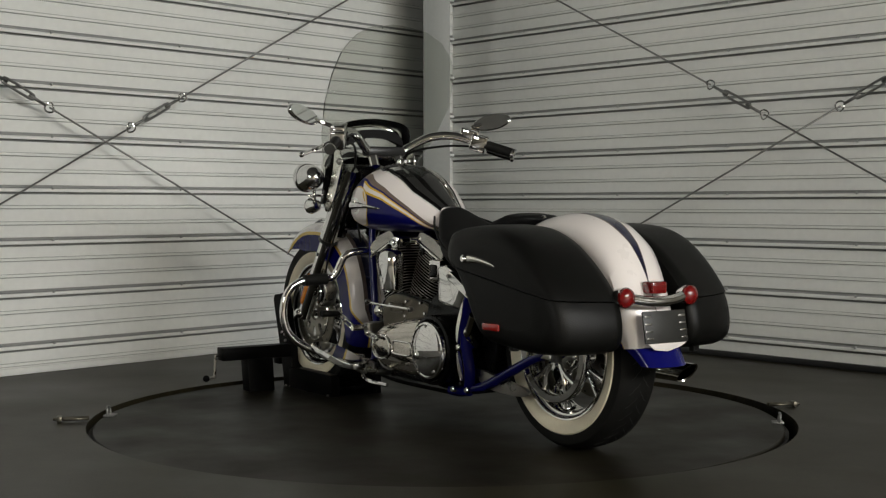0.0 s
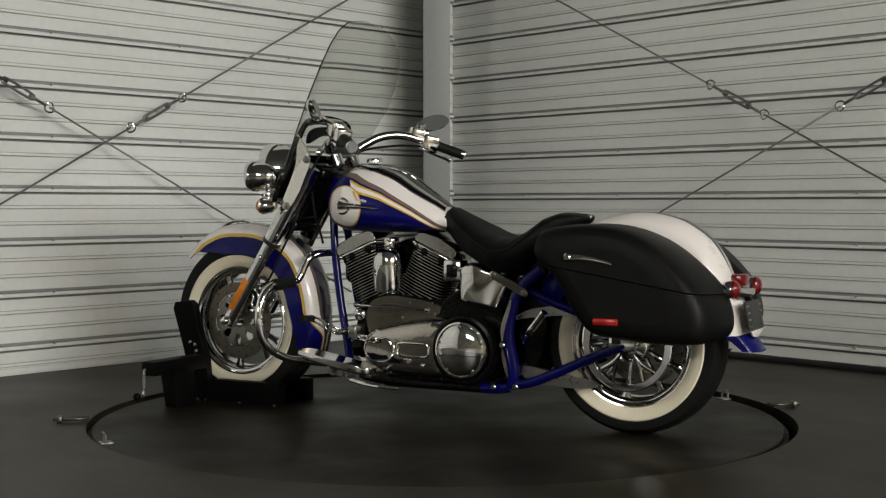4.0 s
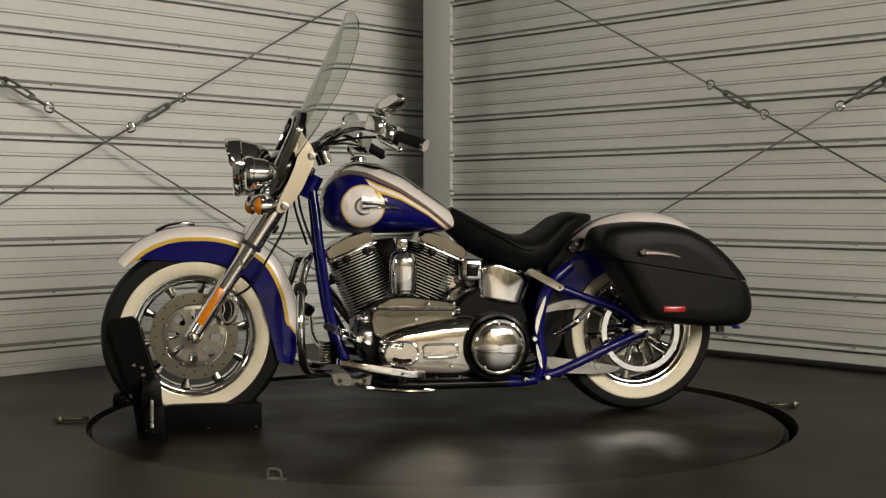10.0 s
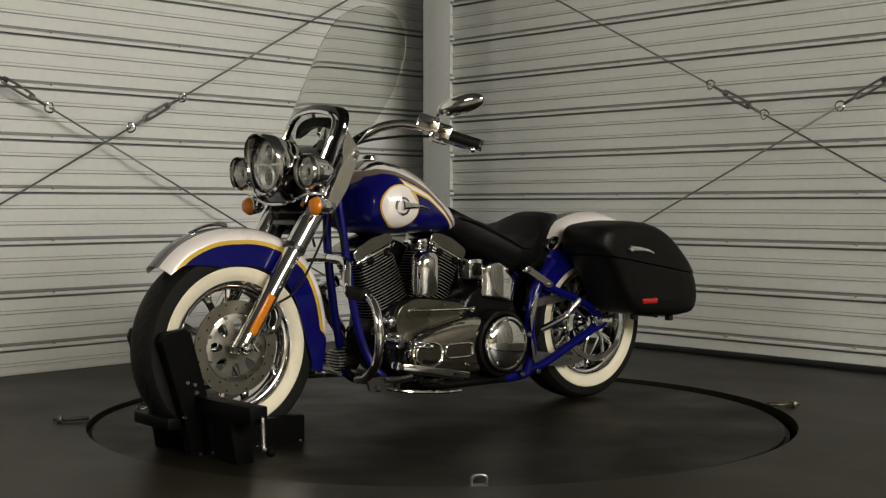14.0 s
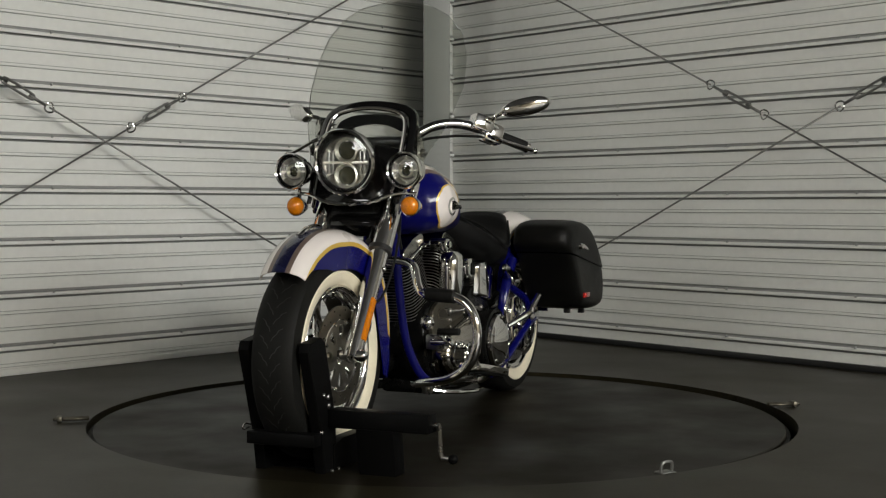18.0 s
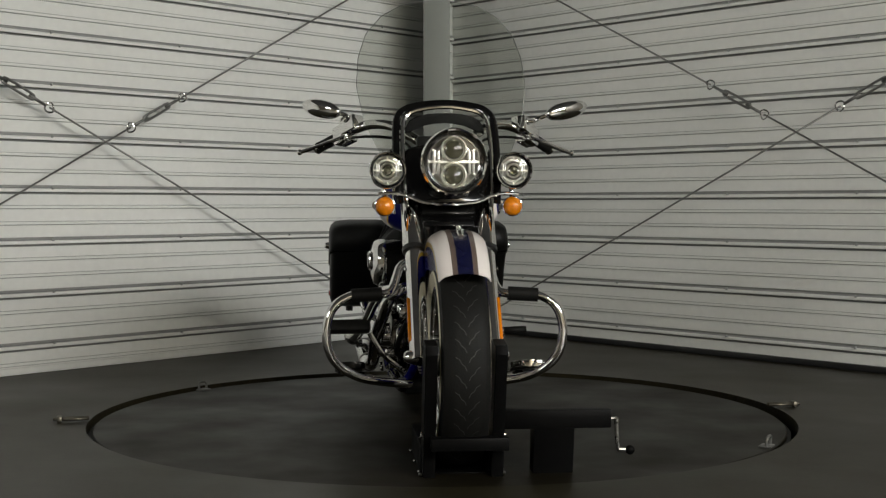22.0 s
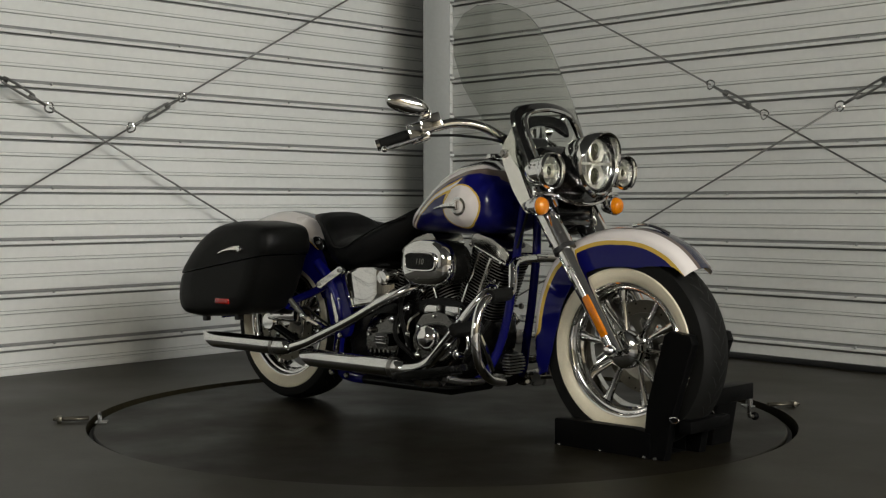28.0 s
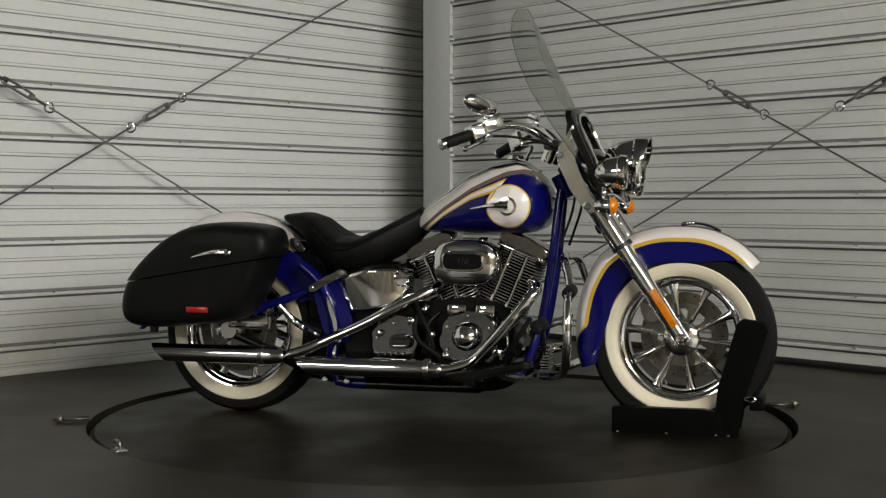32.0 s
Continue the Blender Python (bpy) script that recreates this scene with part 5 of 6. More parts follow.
SIDEP = part("side_panel", bm, M_BLUE, BIKE, "blue side panel below the seat")
bm = bmesh.new()
lathe(bm, [(0.001, -0.160), (0.010, -0.159), (0.012, -0.150)], 16, Matrix.Translation((-0.335, 0, 0.40)))
part("lock", bm, M_CHROME, SIDEP)

# oil cooler in front
bm = bmesh.new()
lathe(bm, [(0.001, 0.045), (0.034, 0.045), (0.040, 0.038), (0.040, -0.035), (0.001, -0.035)], 24, Matrix.Translation((0.365, -0.037, 0.218)) @ pose(0, 0, 0, 0, 0, -90))
COOL = part("oil_filter", bm, M_BLACKENG, BIKE, "black oil filter with bright ribs")
for k in range(7):
    bm = bmesh.new()
    z = -0.030 + k * 0.010
    w = math.sqrt(0.041 ** 2 - z * z)
    prism(bm, [(0.385, 0.218 + z - 0.002), (0.418, 0.218 + z - 0.002), (0.418, 0.218 + z + 0.002), (0.385, 0.218 + z + 0.002)], -0.037 - w, -0.037 + w, 0.001)
    part("rib", bm, M_SATIN, COOL)

# exhaust
def muffler(x0, x1, y, z, r):
    bm = bmesh.new()
    n = 24
    rings = []
    for x, f in ((x1, 0.55), (x1 - 0.012, 0.8), (x1 - 0.05, 1.0), (x0 + 0.06, 1.0)):
        rings.append([Vector((x, y + r * f * math.cos(2 * math.pi * k / n), z + r * f * math.sin(2 * math.pi * k / n))) for k in range(n)])
    rings.append([Vector((x0 + 0.030 - 0.030 * math.sin(2 * math.pi * k / n), y + r * math.cos(2 * math.pi * k / n), z + r * math.sin(2 * math.pi * k / n))) for k in range(n)])
    rings.append([Vector((x0 + 0.032 - 0.030 * math.sin(2 * math.pi * k / n), y + r * 0.86 * math.cos(2 * math.pi * k / n), z + r * 0.86 * math.sin(2 * math.pi * k / n))) for k in range(n)])
    rings.append([Vector((x0 + 0.12, y + r * 0.8 * math.cos(2 * math.pi * k / n), z + r * 0.8 * math.sin(2 * math.pi * k / n))) for k in range(n)])
    loft(bm, rings, caps=False)
    return part("muffler", bm, M_CHROME, BIKE, "long chrome slash-cut muffler")


muffler(-0.972, -0.470, -0.262, 0.224, 0.032)
muffler(-0.450, 0.085, -0.225, 0.190, 0.032)
for pts, r, nm in (([(-0.46, -0.262, 0.226), (-0.40, -0.25, 0.245), (-0.34, -0.235, 0.272), (-0.20, -0.215, 0.335), (-0.07, -0.19, 0.405), (0.02, -0.15, 0.450), (0.04, -0.10, 0.47)], 0.018, "rear_header"),
                   ([(0.08, -0.225, 0.188), (0.14, -0.22, 0.198), (0.19, -0.212, 0.225), (0.25, -0.205, 0.285), (0.36, -0.175, 0.42), (0.385, -0.14, 0.462), (0.36, -0.09, 0.48)], 0.020, "front_header")):
    bm = bmesh.new()
    tube(bm, pts, r, 14, 5)
    part(nm, bm, M_CHROME, BIKE, "chrome exhaust header")
for x, y, z in ((-0.55, -0.262, 0.224), (0.03, -0.225, 0.190)):
    bm = bmesh.new()
    lathe(bm, [(0.0325, -0.010), (0.0342, -0.008), (0.0342, 0.008), (0.0325, 0.010)], 24, Matrix.Translation((x, y, z)) @ pose(0, 0, 0, 0, 0, 90))
    part("exhaust_clamp", bm, M_SATIN, BIKE)

# ribbed heat shield on the front header
for k in range(2):
    bm = bmesh.new()
    tube(bm, [(0.185 + k * 0.014, -0.228, 0.218 - k * 0.004), (0.262 + k * 0.014, -0.222, 0.298 - k * 0.004), (0.318 + k * 0.012, -0.207, 0.366 - k * 0.004)], 0.005, 8, 5)
    part("heat_shield_rib", bm, M_DARKCHROME, BIKE, "chrome heat shield rib")

# frame
FRAME = new("frame")
FRAME.parent = BIKE
FRAME["label"] = "cobalt blue tubular frame"
for s in (1, -1):
    bm = bmesh.new()
    tube(bm, [(0.448, s * 0.030, 0.79), (0.436, s * 0.042, 0.69), (0.424, s * 0.052, 0.57), (0.398, s * 0.058, 0.40), (0.372, s * 0.066, 0.29), (0.340, s * 0.090, 0.20), (0.31, s * 0.113, 0.160)], 0.0148, 12, 5)
    part("down_tube", bm, M_BLUE, FRAME)
    bm = bmesh.new()
    tube(bm, [(0.31, s * 0.113, 0.160), (0.25, s * 0.115, 0.130), (0.10, s * 0.12, 0.118), (-0.22, s * 0.125, 0.118)], 0.0165, 12, 5)
    part("lower_rail", bm, M_BLACKENG, FRAME)
    bm = bmesh.new()
    tube(bm, [(-0.22, s * 0.125, 0.118), (-0.28, s * 0.128, 0.12), (-0.33, s * 0.13, 0.128)], 0.018, 12, 5)
    part("rear_rail", bm, M_BLUE, FRAME)
    bm = bmesh.new()
    tube(bm, [(-0.33, s * 0.13, 0.128), (-0.345, s * 0.14, 0.20), (-0.33, s * 0.145, 0.30), (-0.345, s * 0.15, 0.40), (-0.385, s * 0.15, 0.475), (-0.45, s * 0.145, 0.53)], 0.020, 12, 5)
    part("rear_upright", bm, M_BLUE, FRAME)
    for z0, z1, w in ((0.285, 0.425, 0.017), (0.165, 0.260, 0.013)):
        bm = bmesh.new()
        line = [(interp([0.165, 0.26, 0.33, 0.425], [-0.337, -0.316, -0.318, -0.350], z0 + (z1 - z0) * k / 10), z0 + (z1 - z0) * k / 10, w * math.sin(math.pi * (0.04 + 0.92 * k / 10)) ** 0.8) for k in range(11)]
        prism(bm, [(x + q * 0.5, z) for x, z, q in line] + [(x - q * 0.5, z) for x, z, q in reversed(line)], s * 0.160, s * 0.172, 0.002)
        part("frame_trim", bm, M_BRACKET, FRAME, "lens-shaped chrome trim")
    bm = bmesh.new()
    tube(bm, [(-0.34, s * 0.125, 0.135), (-0.43, s * 0.128, 0.158), (-0.65, s * 0.132, 0.255), (RX - 0.01, s * 0.132, 0.288)], 0.0165, 12, 4)
    part("swingarm_lower", bm, M_BLUE if s > 0 else M_BLACKENG, FRAME)
    bm = bmesh.new()
    tube(bm, [(-0.385, s * 0.13, 0.46), (-0.50, s * 0.132, 0.415), (-0.63, s * 0.134, 0.37), (RX + 0.01, s * 0.132, 0.305)], 0.0155, 12, 4)
    part("swingarm_upper", bm, M_BLUE, FRAME)
    bm = bmesh.new()
    box(bm, RX - 0.045, RX + 0.045, s * 0.132 - 0.015, s * 0.132 + 0.015, 0.272, 0.318, 0.007)
    part("axle_block", bm, M_CHROME, FRAME, "chrome axle block")
    bm = bmesh.new()
    prism(bm, [(-0.288 + 0.014 * math.cos(radians(a)), 0.508 + 0.014 * math.sin(radians(a))) for a in range(-62, 119, 20)] + [(-0.402 + 0.014 * math.cos(radians(a)), 0.452 + 0.014 * math.sin(radians(a))) for a in range(118, 299, 20)], s * 0.165, s * 0.185, 0.004)
    part("seat_strut", bm, M_CHROME, FRAME, "chrome strut plate")
    for x, z in ((-0.290, 0.507), (-0.400, 0.453)):
        bolt(FRAME, x, s * 0.185, z, s, 0.007, M_SATIN)
    for x, z in ((-0.312, 0.272), (-0.36, 0.135), (-0.28, 0.13)):
        bolt(FRAME, x, s * 0.16, z, s, 0.011)
    bm = bmesh.new()
    prism(bm, rounded([(-0.452, 0.585), (-0.470, 0.572), (-0.498, 0.590), (-0.512, 0.618), (-0.492, 0.625), (-0.468, 0.612)], 3), s * 0.104, s * 0.116, 0.003)
    part("mudguard_bracket", bm, M_CHROME, FRAME, "small chrome bracket under the seat")
    bolt(FRAME, -0.482, s * 0.116, 0.602, s, 0.006, M_SATIN)
bm = bmesh.new()
tube(bm, [(0.432, 0, 0.842), (0.470, 0, 0.765)], 0.027, 18, smooth=False)
part("steering_head", bm, M_BLUE, FRAME)
bm = bmesh.new()
box(bm, -0.02, 0.34, -0.03, 0.03, 0.645, 0.69, 0.012)
part("backbone", bm, M_BLACKENG, FRAME)
bm = bmesh.new()
prism(bm, rounded([(-0.34, 0.20), (-0.40, 0.20), (-0.62, 0.165), (-0.63, 0.145), (-0.55, 0.138), (-0.40, 0.15)], 3), 0.108, 0.122, 0.003)
part("belt_guard", bm, M_SATIN, FRAME, "chrome lower belt guard")
bm = bmesh.new()
prism(bm, rounded([(-0.33, 0.355), (-0.40, 0.395), (-0.55, 0.405), (-0.60, 0.385), (-0.50, 0.375), (-0.40, 0.365)], 3), 0.100, 0.112, 0.003)
part("belt_cover", bm, M_SATIN, FRAME, "chrome upper belt cover")
bm = bmesh.new()
prism(bm, rounded([(-0.46, 0.61), (-0.40, 0.57), (-0.36, 0.40), (-0.36, 0.24), (-0.40, 0.18), (-0.44, 0.3), (-0.45, 0.46), (-0.52, 0.60)], 3), -0.095, 0.095, 0.01)
part("inner_fender", bm, M_BLACKENG, FRAME, "black inner panel")
# shock and brake at the rear wheel
bm = bmesh.new()
lathe(bm, [(0.001, -0.155), (0.030, -0.155), (0.036, -0.148), (0.036, -0.12)], 20, Matrix.Translation((RX, 0, 0.296)))
part("rear_axle_cap", bm, M_CHROME, FRAME)
bm = bmesh.new()
lathe(bm, [(0.128, 0.076), (0.150, 0.076), (0.152, 0.080), (0.152, 0.100), (0.149, 0.103), (0.130, 0.103), (0.128, 0.099), (0.128, 0.076)], 60, Matrix.Translation((RX, 0, RZ)))
PULLEY = part("drive_pulley", bm, M_RIM, FRAME, "bright broad pulley ring")
for k in range(5):
    a = radians(18 + 72 * k)
    for q in (-12, 12):
        b = a + radians(q)
        bm = bmesh.new()
        tube(bm, [(RX + 0.040 * math.cos(a), 0.088, RZ + 0.040 * math.sin(a)), (RX + 0.080 * math.cos(a + radians(q * 0.35)), 0.090, RZ + 0.080 * math.sin(a + radians(q * 0.35))), (RX + 0.132 * math.cos(b), 0.088, RZ + 0.132 * math.sin(b))], 0.008, 8, 4)
        part("pulley_arm", bm, M_RIM, PULLEY)
bm = bmesh.new()
box(bm, -0.735, -0.575, -0.158, -0.118, 0.300, 0.352, 0.012)
part("brake_bracket", bm, M_CHROME, FRAME, "polished rear brake bracket")
bm = bmesh.new()
tube(bm, [(-0.60, -0.135, 0.345), (-0.52, -0.145, 0.36), (-0.45, -0.15, 0.33), (-0.38, -0.15, 0.30)], 0.005, 8, 5)
part("rear_brake_hose", bm, M_RUBBER, FRAME, "black brake hose")
bm = bmesh.new()
prism(bm, rounded([(-0.60, 0.345), (-0.60, 0.40), (-0.68, 0.42), (-0.72, 0.37), (-0.66, 0.34)], 3), -0.108, -0.055, 0.008)
part("rear_caliper", bm, M_CHROME, FRAME, "chrome rear brake caliper")

# footboards, pegs
for s in (1, -1):
    fb = new("footboard")
    fb.parent = BIKE
    tilt = Matrix.Translation((0.255, s * 0.295, 0.196)) @ pose(0, 0, 0, 0, -10, 0)
    bm = bmesh.new()
    prism(bm, rounded([(0.15, 0.0), (0.12, 0.045), (-0.10, 0.045), (-0.145, 0.02), (-0.145, -0.02), (-0.10, -0.045), (0.12, -0.045)], 3), -0.007, 0.015, 0.003, m=tilt @ pose(0, 0, 0, 90))
    part("board", bm, M_CHROME if s > 0 else M_BLACKENG, fb, "chrome-edged footboard" if s > 0 else "black footboard")
    bm = bmesh.new()
    prism(bm, rounded([(0.13, 0.0), (0.105, 0.036), (-0.09, 0.036), (-0.125, 0.015), (-0.125, -0.015), (-0.09, -0.036), (0.105, -0.036)], 3), -0.014, -0.007, 0.002, m=tilt @ pose(0, 0, 0, 90))
    part("rubber_pad", bm, M_RUBBER, fb)
    bm = bmesh.new()
    tube(bm, [(0.33, s * 0.11, 0.16), (0.32, s * 0.20, 0.165), (0.30, s * 0.28, 0.185)], 0.012, 8, 4)
    part("board_bracket", bm, M_SATIN, fb)
    bm = bmesh.new()
    tube(bm, [(0.16, s * 0.12, 0.135), (0.17, s * 0.24, 0.15), (0.18, s * 0.28, 0.17)], 0.010, 8, 4)
    part("board_bracket", bm, M_SATIN, fb)
    bm = bmesh.new()
    tube(bm, [(-0.39, s * 0.15, 0.285), (-0.44, s * 0.215, 0.33), (-0.455, s * 0.22, 0.345), (-0.50, s * 0.235, 0.395)], 0.012, 10, 4)
    part("passenger_peg", bm, M_CHROME, fb, "folded chrome passenger peg")
bm = bmesh.new()
prism(bm, [(0.405, 0.168), (0.392, 0.128), (0.350, 0.120), (0.330, 0.132), (0.305, 0.118), (0.268, 0.122), (0.262, 0.160), (0.32, 0.172)], 0.128, 0.142, 0.003)
BRACKET = part("stand_bracket", bm, M_SATIN, BIKE, "bare metal bracket of the side stand")
for x, z in ((0.372, 0.142), (0.288, 0.140)):
    bolt(BRACKET, x, 0.142, z, 1, 0.008, M_STEEL)
bm = bmesh.new()
tube(bm, [(0.33, 0.12, 0.135), (0.28, 0.18, 0.122), (0.16, 0.22, 0.112), (0.06, 0.21, 0.108)], 0.007, 8, 5)
part("side_stand", bm, M_CHROME, BIKE, "folded chrome side stand")
bm = bmesh.new()
tube(bm, [(0.38, -0.12, 0.20), (0.42, -0.19, 0.26), (0.425, -0.235, 0.33)], 0.009, 8, 5)
PEDAL = part("brake_pedal", bm, M_CHROME, BIKE, "chrome brake pedal with black pad")
bm = bmesh.new()
box(bm, -0.018, 0.018, -0.068, 0.068, -0.022, 0.022, 0.012, m=pose(0.43, -0.30, 0.352, 0, -35, 0))
part("pedal_pad", bm, M_RUBBER, PEDAL)

# engine guard
for s in (1, -1):
    g = new("engine_guard")
    g.parent = BIKE
    g["label"] = "chrome engine guard bar with a black pad"
    path = [(0.458, s * 0.004, 0.566), (0.470, s * 0.090, 0.563), (0.482, s * 0.136, 0.548), (0.494, s * 0.152, 0.515), (0.503, s * 0.165, 0.482), (0.512, s * 0.19, 0.463), (0.522, s * 0.29, 0.458), (0.53, s * 0.352, 0.42), (0.533, s * 0.374, 0.34), (0.525, s * 0.350, 0.255), (0.50, s * 0.27, 0.198), (0.45, s * 0.15, 0.172), (0.40, s * 0.105, 0.165)]
    bm = bmesh.new()
    tube(bm, path, 0.0145, 14, 6)
    part("bar", bm, M_CHROME, g, sharp=60)
    bm = bmesh.new()
    tube(bm, [(0.514, s * 0.200, 0.462), (0.522, s * 0.295, 0.457)], 0.022, 14, smooth=False)
    part("pad", bm, M_RUBBER, g, "black rubber pad")


# ---- front end ----
def lamp_unit(name, x, y, z, r, depth, lens_label, visor=0.0, projectors=()):
    """A chrome lamp: bowl, rim, reflector, inner lenses and a clear front glass. Faces forwards."""
    lamp = new(name)
    lamp.parent = BIKE
    m = Matrix.Translation((x, y, z)) @ pose(0, 0, 0, 0, 0, -90)
    bm = bmesh.new()
    lathe(bm, [(0.001, -depth), (r * 0.35, -depth * 0.97), (r * 0.66, -depth * 0.82), (r * 0.88, -depth * 0.5), (r * 0.97, -depth * 0.15), (r, 0.0)], 40, m)
    part("bowl", bm, M_CHROME, lamp, "polished chrome lamp shell", sharp=60)
    bm = bmesh.new()
    n = 48
    e = 1.0 if r > 0.07 else 1.02
    prof = [(r * 1.0, -0.006), (r * 1.05 * e, 0.0), (r * 1.06 * e, 0.010), (r * 1.01 * e, 0.018), (r * 0.96, 0.014), (r * 0.94, 0.0)]
    rings = []
    for rr, a in prof:
        ring = []
        for k in range(n):
            t = 2 * math.pi * k / n
            up = max(0.0, math.sin(t)) ** 0.7
            ring.append(m @ Vector((rr * math.cos(t), a + visor * up * (1 if a > 0.004 else 0), rr * math.sin(t))))
        rings.append(ring)
    loft(bm, rings, caps=False)
    part("rim", bm, M_CHROME, lamp, "chrome rim with peak")
    bm = bmesh.new()
    lathe(bm, [(0.001, -depth * 0.30), (r * 0.3, -depth * 0.27), (r * 0.42, -depth * 0.27), (r * 0.55, -depth * 0.16), (r * 0.66, -depth * 0.18), (r * 0.78, -depth * 0.07), (r * 0.91, 0.0)], 18, m)
    part("reflector", bm, M_REFLECT, lamp, "bright faceted reflector", sharp=8)
    for px, pz, pr in projectors:
        bm = bmesh.new()
        lathe(bm, [(pr * 1.20, -0.02), (pr * 1.24, 0.001), (pr * 1.10, 0.005), (pr * 0.90, -0.006)], 24, m @ Matrix.Translation((px, 0, pz)))
        part("projector_ring", bm, M_LAMPRING, lamp, "bright ring round the projector")
        bm = bmesh.new()
        lathe(bm, [(0.001, 0.002), (pr * 0.5, 0.0), (pr * 0.85, -0.006), (pr * 0.97, -0.016)], 20, m @ Matrix.Translation((px, 0, pz)))
        part("projector", bm, M_PROJECTOR, lamp, "dark glass projector lens")
    bm = bmesh.new()
    lathe(bm, [(r * 0.83, -0.006), (r * 0.845, 0.004), (r * 0.93, 0.006), (r * 0.95, -0.004)], 40, m)
    part("inner_ring", bm, M_GLOSSBLACK, lamp, "dark ring inside the rim")
    bm = bmesh.new()
    lathe(bm, [(r * 0.80, -0.006), (r * 0.805, 0.003), (r * 0.825, 0.004), (r * 0.83, -0.006)], 40, m)
    part("lens_ring", bm, M_CHROME, lamp)
    bm = bmesh.new()
    box(bm, -r * 0.80, r * 0.80, -0.010, -0.002, -r * 0.045, r * 0.045, 0.001, m=m)
    part("divider", bm, M_LAMPRING, lamp)
    for px in (-0.62, -0.48, 0.48, 0.62):
        bm = bmesh.new()
        box(bm, px * r - r * 0.05, px * r + r * 0.05, -0.012, -0.003, -r * 0.36, r * 0.36, 0.002, m=m)
        part("reflector_fin", bm, M_REFLECT, lamp)
    for k in range(6):
        a = radians(60 * k + 30)
        bm = bmesh.new()
        box(bm, -r * 0.07, r * 0.07, -0.012, -0.001, -r * 0.035, r * 0.035, 0.001, m=m @ Matrix.Translation((r * 0.72 * math.cos(a), -0.004, r * 0.72 * math.sin(a))) @ pose(0, 0, 0, 0, -60 * k - 30, 0))
        part("reflector_cell", bm, M_LAMPRING, lamp)
    bm = bmesh.new()
    lathe(bm, [(0.001, 0.013), (r * 0.5, 0.0115), (r * 0.94, 0.006), (r * 0.94, 0.004), (r * 0.5, 0.0095), (0.001, 0.011)], 36, m)
    gl = part("glass", bm, M_LENS, lamp, lens_label)
    gl.visible_shadow = False
    return lamp


M_PROJECTOR = surface("projector_glass", (0.022, 0.021, 0.010), 0.12, 0.0, 0.0, vary=0.1)
M_LAMPRING = surface("lamp_ring_metal", (0.70, 0.68, 0.58), 0.46, 1.0, vary=0.06, scale=30, fine=300)

lamp_unit("headlamp", 0.700, 0.009, 0.871, 0.096, 0.115, "clear headlamp glass", 0.032, ((0.0, 0.038, 0.032), (0.0, -0.040, 0.032)))
for s in (1, -1):
    lamp_unit("auxiliary_lamp", 0.672, s * 0.192 + 0.003, 0.846, 0.053, 0.085, "clear auxiliary lamp glass", 0.005, ((0.0, 0.0, 0.018),))
    sig = new("turn_signal")
    sig.parent = BIKE
    m = Matrix.Translation((0.640, s * 0.196, 0.738)) @ pose(0, 0, 0, 0, 0, -90)
    bm = bmesh.new()
    lathe(bm, [(0.001, -0.052), (0.014, -0.050), (0.024, -0.036), (0.029, -0.012), (0.030, 0.0)], 24, m)
    part("shell", bm, M_CHROME, sig)
    bm = bmesh.new()
    lathe(bm, [(0.0285, 0.0), (0.028, 0.010), (0.022, 0.020), (0.012, 0.025), (0.001, 0.026)], 24, m)
    part("lens", bm, M_AMBER, sig, "amber lens")
    bm = bmesh.new()
    lathe(bm, [(0.029, -0.004), (0.0315, -0.002), (0.0315, 0.003), (0.029, 0.004)], 24, m)
    part("rim", bm, M_CHROME, sig)
    bm = bmesh.new()
    tube(bm, [(0.620, s * 0.196, 0.760), (0.620, s * 0.196, 0.800)], 0.008, 8, smooth=False)
    part("stem", bm, M_CHROME, sig)

LIGHTBAR = new("light_bar")
LIGHTBAR.parent = BIKE
bm = bmesh.new()
tube(bm, [(0.632, 0.215, 0.776), (0.640, 0.165, 0.777), (0.655, 0.125, 0.768), (0.662, 0.095, 0.755), (0.666, 0.05, 0.746), (0.668, 0.0, 0.744), (0.666, -0.05, 0.746), (0.662, -0.095, 0.755), (0.655, -0.125, 0.768), (0.640, -0.165, 0.777), (0.632, -0.215, 0.776)], 0.0055, 10, 6)
part("bar", bm, M_CHROME, LIGHTBAR, "wavy chrome lamp bar")
bm = bmesh.new()
outer = rounded([(-0.138, 0.775), (-0.095, 0.753), (-0.05, 0.746), (0.05, 0.746), (0.095, 0.753), (0.138, 0.775), (0.142, 0.85), (0.132, 0.905), (0.09, 0.925), (0.0, 0.93), (-0.09, 0.925), (-0.132, 0.905), (-0.142, 0.85)], 3)
rings = []
for dx, f in ((-0.030, 0.96), (0.012, 1.0), (0.020, 0.985), (0.026, 0.90), (0.028, 0.6)):
    rings.append([Vector((0.325 + (1.41 - (0.84 + (z - 0.84) * f)) * 0.475 + dx - 0.95 * y * y, y * f, 0.84 + (z - 0.84) * f)) for y, z in outer])
loft(bm, rings)
part("skirt", bm, M_GLOSSBLACK, LIGHTBAR, "gloss black shroud round the headlamp", sharp=50)

# yokes and fork shroud
YOKE = new("fork_yoke")
YOKE.parent = BIKE
for sh, zz in ((0.46, "lower_yoke"), (0.69, "upper_yoke")):
    bm = bmesh.new()
    q = on_fork(sh, 0)
    box(bm, -0.05, 0.020, -0.085, 0.085, -0.018, 0.018, 0.01, m=Matrix.Translation(q) @ pose(0, 0, 0, 0, -32.7, 0))
    part(zz, bm, M_GLOSSBLACK, YOKE)
bm = bmesh.new()
q = on_fork(0.58, 0)
